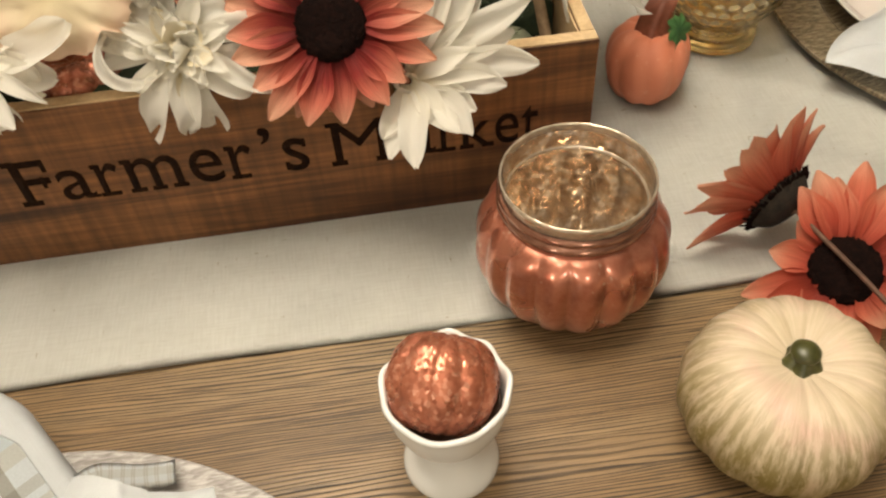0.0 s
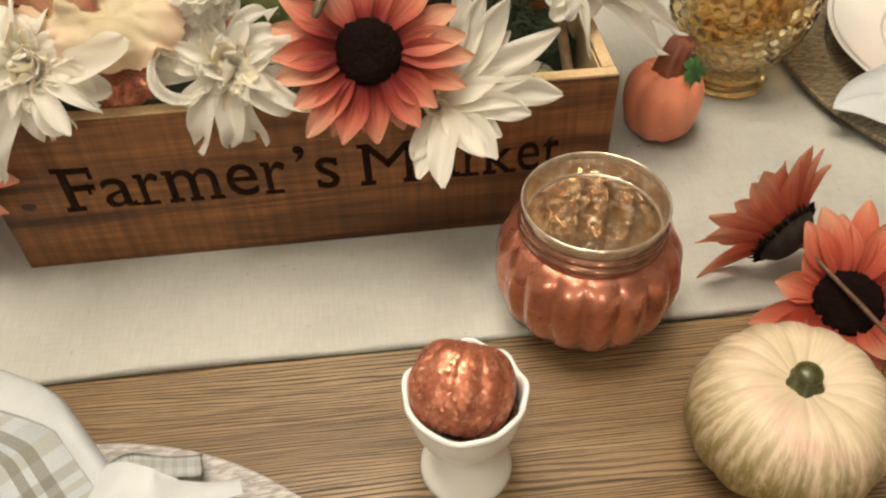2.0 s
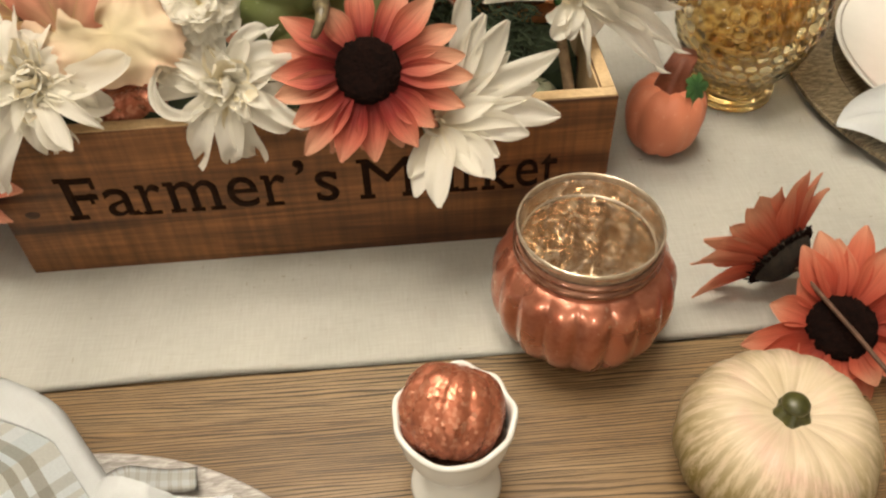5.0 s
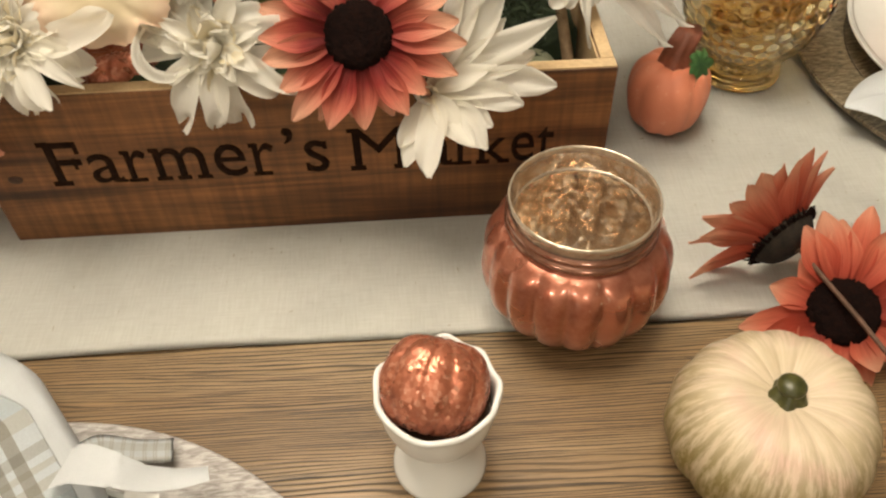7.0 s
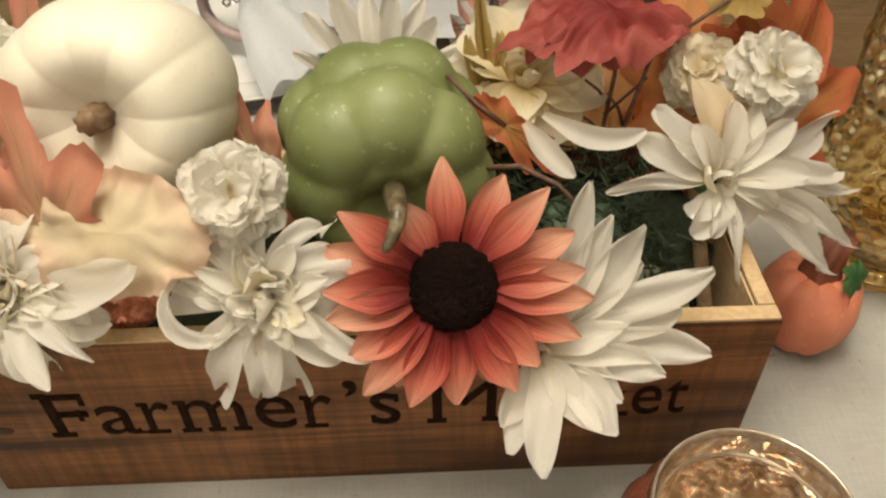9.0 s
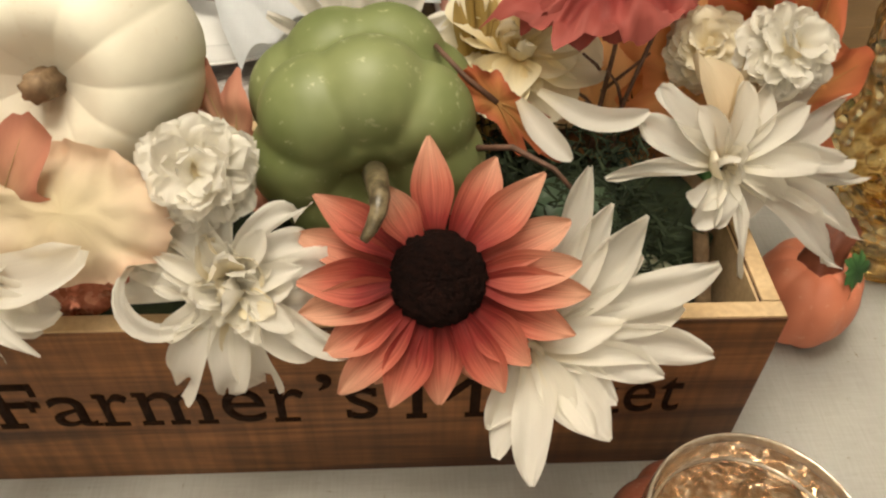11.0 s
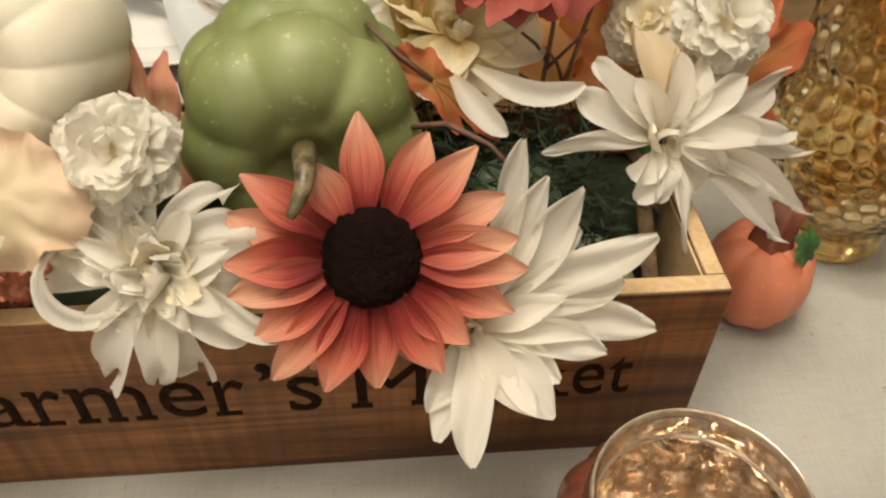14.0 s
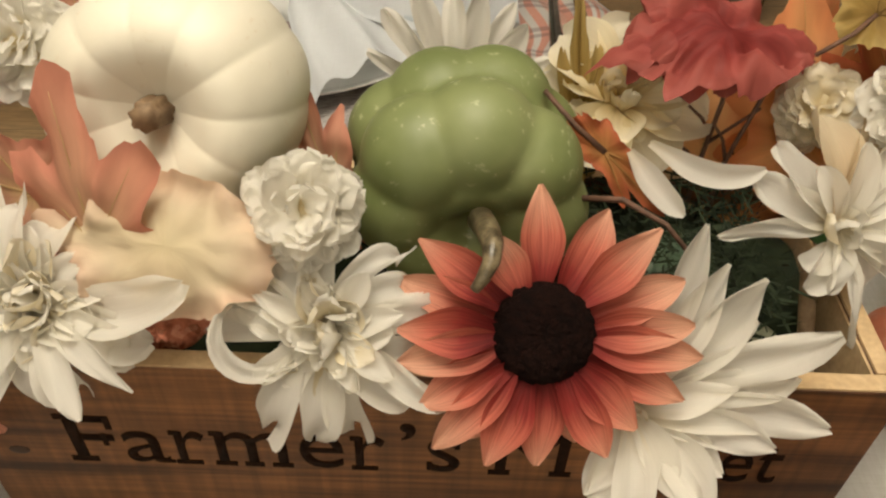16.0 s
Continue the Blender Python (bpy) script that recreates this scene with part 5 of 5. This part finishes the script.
# ---- amber vase ----
def amber_vase():
    v = thing("amber_glass_vase", pose(0.472, 0.134, 0.0020) @ Matrix.Diagonal((0.81, 0.81, 1, 1)), "amber glass vase with a bumpy hobnail body on the runner", "vase")
    prof = smooth_profile([(0.0005, 0.0), (0.029, 0.0), (0.0315, 0.003), (0.0305, 0.010), (0.036, 0.018), (0.052, 0.040), (0.0605, 0.066), (0.0585, 0.088), (0.0535, 0.102), (0.0515, 0.108), (0.055, 0.122), (0.0570, 0.145), (0.052, 0.172),
                           (0.050, 0.171), (0.0545, 0.144), (0.0525, 0.122), (0.0490, 0.108), (0.0510, 0.101), (0.056, 0.087), (0.058, 0.066), (0.0495, 0.041), (0.033, 0.021), (0.0004, 0.013)], 330)
    n = len(prof) - 1
    bm = bmesh.new()

    def at(u, w):
        r, z = prof[round(w * n)]
        a = 2 * math.pi * u
        if w < 0.55 and 0.012 < z < 0.168:
            row = math.log(1 + 0.07 * z / 0.0055) / 0.07
            col = 30 * u + 0.5 * (int(row) % 2)
            dx, dz = col % 1 - 0.5, row % 1 - 0.5
            r += 0.058 * r * math.sqrt(max(0.0, 1 - (dx * dx + dz * dz) / 0.22)) - 0.0008
        return (r * math.cos(a), r * math.sin(a), z)

    sheet(bm, at, 320, n, True)
    part("body", bm, AMBER, v)
    part("foot", lathe(smooth_profile([(0.024, 0.0), (0.0360, 0.0005), (0.0375, 0.004), (0.0365, 0.010), (0.033, 0.0135), (0.028, 0.0145)], 16), 64), AMBER, v, "smooth amber glass foot")
    return v


amber_vase()


# ---- place settings ----
def charger(m, label, material, radius=0.165):
    c = thing("charger_plate", m, label, "charger plate", "charger plates")
    part("disc", lathe(smooth_profile([(0.0005, 0.003), (0.118, 0.003), (0.128, 0.005), (radius - 0.006, 0.0105), (radius, 0.0115), (radius + 0.0006, 0.010), (radius - 0.004, 0.007), (0.12, 0.0), (0.0005, 0.0)], 40), 128), material, c)
    return c


def plate(m, label, radius=0.135, group="dinner plates"):
    p = thing("dinner_plate", m, label, "plate", group)
    part("dish", lathe(smooth_profile([(0.0005, 0.004), (0.085, 0.004), (0.095, 0.007), (radius - 0.004, 0.0165), (radius, 0.0175), (radius + 0.0005, 0.016), (radius - 0.006, 0.0125), (0.09, 0.001), (0.08, 0.0), (0.0005, 0.0)], 48), 128), PORCELAIN, p)
    for r in (radius - 0.003, ):
        ring = lathe([(r - 0.0006, 0.01655 + 0.0006), (r + 0.0006, 0.0172 + 0.0004)], 128)
        part("rim_line", ring, GREY_LINE, p, "thin grey line round the rim")
    return p


charger(pose(0.057, -0.2995, 0.0), "round grey brown bark patterned charger plate on the table", CHARGER_GREY)
charger(pose(0.682, 0.120, 0.0015, 0, 0, 20), "round dark brown bark patterned charger plate on the runner", CHARGER_BROWN)
charger(pose(0.050, 0.432, 0.0, 0, 0, 10), "round grey bark patterned charger plate across the table", CHARGER_GREY)
plate(pose(0.050, -0.302, 0.0045), "white porcelain dinner plate with a thin grey rim line")
plate(pose(0.690, 0.125, 0.006), "white porcelain dinner plate with a thin grey rim line")
plate(pose(0.052, 0.436, 0.0045), "white porcelain dinner plate with a thin grey rim line")


def cloth(fn, nu, nv, name, material, parent, label="", thick=0.0012, scale=(1, 1)):
    bm = bmesh.new()
    sheet(bm, fn, nu, nv)
    layer = bm.loops.layers.uv.verify()
    for f in bm.faces:
        for l in f.loops:
            l[layer].uv = (l[layer].uv.x * scale[0], l[layer].uv.y * scale[1])
    bmesh.ops.solidify(bm, geom=bm.faces[:], thickness=thick)
    return part(name, bm, material, parent, label)


def plaid_napkin():
    """Gathered plaid napkin with a white underside rolled along its edge, tied with a ribbon."""
    n = thing("napkin", pose(0.072, -0.183, 0.016, 0, 0, -53), "plaid grey and white cloth napkin rolled on the plate", "napkin", "napkins")
    # local x runs along the turned edge towards the plate's middle, y across to the edge

    def clamp(q):
        return max(0.0, min(1.0, q))

    def plaid_edge(x):
        return 0.0165 - 0.028 * clamp((-0.045 - x) / 0.05) ** 1.3

    def outer(x):
        return 0.0245 - 0.013 * clamp((-0.065 - x) / 0.035) ** 1.5 - 0.006 * clamp(x / 0.05)

    def ridge(x):
        return 0.0165 + 0.002 * math.sin(30 * x)

    def main(u, v):
        x = -0.097 + 0.23 * u
        y = -0.10 + (plaid_edge(x) + 0.10) * v
        return (x, y, ridge(x) - 0.010 * (1 - v) ** 2 + 0.003 * math.sin(9 * u + 5 * v) * (1 - v))

    def flap(u, v):
        x = -0.099 + 0.16 * u
        y0, y1 = plaid_edge(x) - 0.003, outer(x)
        a = 0.5 * math.pi * v
        return (x, y0 + (y1 - y0) * math.sin(a), ridge(x) + 0.0035 * math.sin(math.pi * v) - 0.011 * v ** 3)

    cloth(main, 60, 36, "plaid_cloth", PLAID, n, "", 0.0012, (0.23, 0.115))
    cloth(flap, 48, 20, "turned_edge", WHITE_CLOTH, n, "plain white turned edge")
    return n


plaid_napkin()


def ribbon_strip(points, width, name, material, parent, label="", taper=0.0):
    pts = [Vector(p) for p in points]
    n = len(pts) - 1

    def at(u, v):
        k = v * n
        i = min(int(k), n - 1)
        p = pts[i].lerp(pts[i + 1], k - i)
        d = (pts[i + 1] - pts[i]).normalized()
        s = d.cross(Vector((0, 0, 1)))
        s = s.normalized() if s.length > 0.05 else Vector((1, 0, 0))
        t = 2 * u - 1
        return p + s * (t * width / 2 * (1 - taper * v)) + Vector((0, 0, 0.0018 * t * t * math.sin(6 * v)))

    return cloth(at, 6, 28, name, material, parent, label, 0.0007, (0.02, 0.4))


rb = thing("ribbon", pose(0.106, -0.178, 0.0), "white satin ribbon with a paper tag tied round the napkin", "ribbon")
ribbon_strip([(-0.024, 0.006, 0.038), (-0.012, 0.002, 0.045), (0.002, -0.002, 0.045), (0.012, -0.002, 0.039), (0.024, 0.000, 0.034), (0.036, 0.003, 0.030)], 0.021, "tail", SATIN, rb, "", 0.66)
ribbon_strip([(-0.022, 0.015, 0.030), (-0.014, 0.019, 0.029), (0.000, 0.020, 0.024), (0.015, 0.022, 0.019)], 0.012, "striped_tail", STRIPED, rb, "grey striped cloth tail")
tag = part("paper_tag", bevelled_box(bmesh.new(), (-0.0075, -0.013, 0), (0.0075, 0.013, 0.0005), 0.0002), PAPER, rb, "white paper care tag with small print")
tag.matrix_local = pose(0.009, -0.016, 0.0255, 38, 0, -9)
for k, (w, yy) in enumerate(((0.010, 0.007), (0.006, 0.002), (0.007, -0.001), (0.009, -0.004), (0.006, -0.007))):
    part("print_bar", bevelled_box(bmesh.new(), (-w / 2, yy, 0.0005), (w / 2, yy + (0.0022 if k == 0 else 0.0009), 0.0008), 0), INK, tag, smooth=False)


def crumpled_napkin(name, m, label, size, material, seed, height=0.03):
    n = thing(name, m, label, "napkin", "napkins")

    def at(u, v):
        x, y = size[0] * (u - 0.5), size[1] * (v - 0.5)
        q = Vector((x * 14, y * 14, seed))
        edge = min(u, 1 - u, v, 1 - v)
        z = 0.004 + height * (0.35 + 0.65 * abs(math.sin(7 * u + 3 * v + 2 * noise.noise(q)))) * min(1.0, edge * 5)
        return (x + 0.012 * noise.noise(q * 1.7), y + 0.012 * noise.noise(q * 1.3 + Vector((5, 0, 0))), z)

    cloth(at, 60, 50, "cloth", material, n, "", 0.0012, size)
    return n




def fold(points, widths, name, material, parent, label="", arch=0.01, waves=1.5):
    """A loose fold of cloth along points, with a width at each, bulging across and rippled."""
    pts = [Vector(p) for p in points]
    n = len(pts) - 1

    def at(u, v):
        k = v * n
        i = min(int(k), n - 1)
        p = pts[i].lerp(pts[i + 1], k - i)
        w = widths[i] + (widths[i + 1] - widths[i]) * (k - i)
        d = (pts[min(i + 1, n)] - pts[max(i - 1, 0)]).normalized()
        side = d.cross(Vector((0, 0, 1))).normalized()
        t = 2 * u - 1
        return p + side * (t * w / 2) + Vector((0, 0, arch * (1 - t * t) + 0.3 * arch * math.sin(waves * 6.28 * u + 2 * v) * v))

    return cloth(at, 26, 30, name, material, parent, label, 0.0011, (2 * max(widths), 0.2))


def gathered_napkin():
    """White napkin pulled through a band, its folds spreading to both sides."""
    n = thing("napkin", pose(0.064, 0.402, 0.020), "white cloth napkin with striped lining gathered through a ribbon band", "napkin", "napkins")
    fold([(0.004, 0.004, 0.036), (0.04, 0.022, 0.058), (0.085, 0.040, 0.052), (0.135, 0.050, 0.034), (0.165, 0.050, 0.016)], (0.020, 0.065, 0.105, 0.120, 0.105), "fold", WHITE_CLOTH, n, "", 0.030, 1.6)
    fold([(0.004, -0.002, 0.032), (0.035, -0.008, 0.038), (0.080, -0.008, 0.030), (0.130, 0.000, 0.016), (0.160, 0.006, 0.006)], (0.020, 0.055, 0.080, 0.090, 0.085), "fold", WHITE_CLOTH, n, "", 0.026, 1.8)
    fold([(0.050, -0.030, 0.020), (0.085, -0.038, 0.022), (0.125, -0.036, 0.012), (0.150, -0.030, 0.004)], (0.010, 0.024, 0.030, 0.026), "lining", PLAID, n, "striped lining", 0.012, 2.0)
    fold([(-0.004, 0.002, 0.034), (-0.035, 0.006, 0.046), (-0.070, 0.004, 0.030), (-0.095, 0.0, 0.010)], (0.020, 0.055, 0.080, 0.075), "fold", WHITE_CLOTH, n, "", 0.026, 1.4)
    fold([(0.006, -0.006, 0.032), (0.022, -0.030, 0.032), (0.045, -0.060, 0.018), (0.062, -0.085, 0.002)], (0.020, 0.050, 0.078, 0.085), "tail", WHITE_CLOTH, n, "", 0.020, 2.2)
    fold([(0.002, 0.008, 0.036), (0.012, 0.045, 0.044), (0.030, 0.085, 0.024)], (0.018, 0.050, 0.07), "fold", WHITE_CLOTH, n, "", 0.028, 1.8)
    return n


gathered_napkin()
crumpled_napkin("napkin", pose(0.275, 0.430, 0.0, 0, 0, 5), "coral and white folded napkin under the fork", (0.10, 0.19), CORAL_CHECK, 12, 0.008)
crumpled_napkin("napkin", pose(0.607, 0.050, 0.022, 0, 0, 42), "white cloth napkin with a corner over the plate rim", (0.13, 0.13), WHITE_CLOTH, 15, 0.022)
band = thing("napkin_band", pose(0.066, 0.400, 0.052), "mauve ribbon band with clear crystals round the napkin", "napkin ring")
part("ribbon", tube(bmesh.new(), [(0.035 * math.cos(a), 0.012 * math.sin(a), 0.026 * math.sin(a)) for a in (2 * math.pi * k / 20 for k in range(21))], 0.005, 0.005, 8), MAUVE, band)
for k in range(4):
    g = bmesh.new()
    bmesh.ops.create_icosphere(g, subdivisions=1, radius=0.0042, matrix=Matrix.Translation((-0.012 + 0.008 * k, -0.016, 0.006 + 0.003 * (k % 2))))
    part("crystal", g, CLEAR, band, "clear faceted crystal", smooth=False)
pp = thing("coral_pumpkin", pose(0.665, 0.200, 0.012), "small coral pumpkin standing on the white plate", "pumpkin ornament")
part("body", gourd(0.032, 0.05, 9, 0.08, 0.1), ORANGE_SKIN, pp)


def fork(m, label):
    f = thing("fork", m, label, "fork", "cutlery")
    bm = bmesh.new()

    def at(u, v):
        t = 2 * u - 1
        w = 0.004 + 0.006 * v ** 3 + 0.003 * math.exp(-((v) / 0.1) ** 2)
        return (t * w, 0.19 * (v - 0.5), 0.003 + 0.010 * (v - 0.5) ** 2 * 4 - 0.0012 * t * t)

    sheet(bm, at, 6, 24)
    bmesh.ops.solidify(bm, geom=bm.faces[:], thickness=0.0015)
    part("handle", bm, SILVER, f)
    for k in range(4):
        part("tine", tube(bmesh.new(), [(-0.0075 + 0.005 * k, 0.094, 0.014), (-0.0075 + 0.005 * k, 0.115, 0.011), (-0.0075 + 0.005 * k, 0.135, 0.014)], 0.0011, 0.0007, 6), SILVER, f)
    return f


fork(pose(0.268, 0.44, 0.012, 0, 0, 178), "polished steel fork lying on the coral napkin")
fork(pose(0.292, 0.445, 0.012, 0, 0, 182), "polished steel fork lying on the coral napkin")


def water_glass(m, label):
    g = thing("drinking_glass", m, label, "glass", "glasses")
    part("bowl", lathe(smooth_profile([(0.0005, 0.0), (0.030, 0.0), (0.033, 0.01), (0.037, 0.06), (0.039, 0.11), (0.0378, 0.11), (0.0355, 0.06), (0.031, 0.012), (0.0005, 0.009)], 40), 64), CLEAR, g)
    return g


water_glass(pose(0.425, 0.505, 0.0), "clear drinking glass standing on the table")


# ---- chairs across the table ----
def dining_chair():
    c = thing("dining_chair", pose(-0.42, 0.56, -0.75), "dark wooden dining chair with sage green upholstery", "chair", "dining chairs")
    part("seat", bevelled_box(bmesh.new(), (-0.22, -0.22, 0.42), (0.22, 0.22, 0.48), 0.02), UPHOLSTERY, c)
    part("backrest", bevelled_box(bmesh.new(), (-0.19, 0.17, 0.50), (0.19, 0.20, 0.92), 0.012), UPHOLSTERY, c)
    for sx in (-1, 1):
        part("back_post", bevelled_box(bmesh.new(), (sx * 0.21 - 0.018, 0.165, 0.0), (sx * 0.21 + 0.018, 0.205, 0.98), 0.006), DARK_WOOD, c)
        part("leg", bevelled_box(bmesh.new(), (sx * 0.20 - 0.018, -0.21, 0.0), (sx * 0.20 + 0.018, -0.174, 0.42), 0.005), DARK_WOOD, c)
    part("top_rail", bevelled_box(bmesh.new(), (-0.191, 0.168, 0.921), (0.191, 0.202, 0.985), 0.008), DARK_WOOD, c)
    return c


chair = dining_chair()
copy_thing(chair, pose(0.07, 0.56, -0.75))
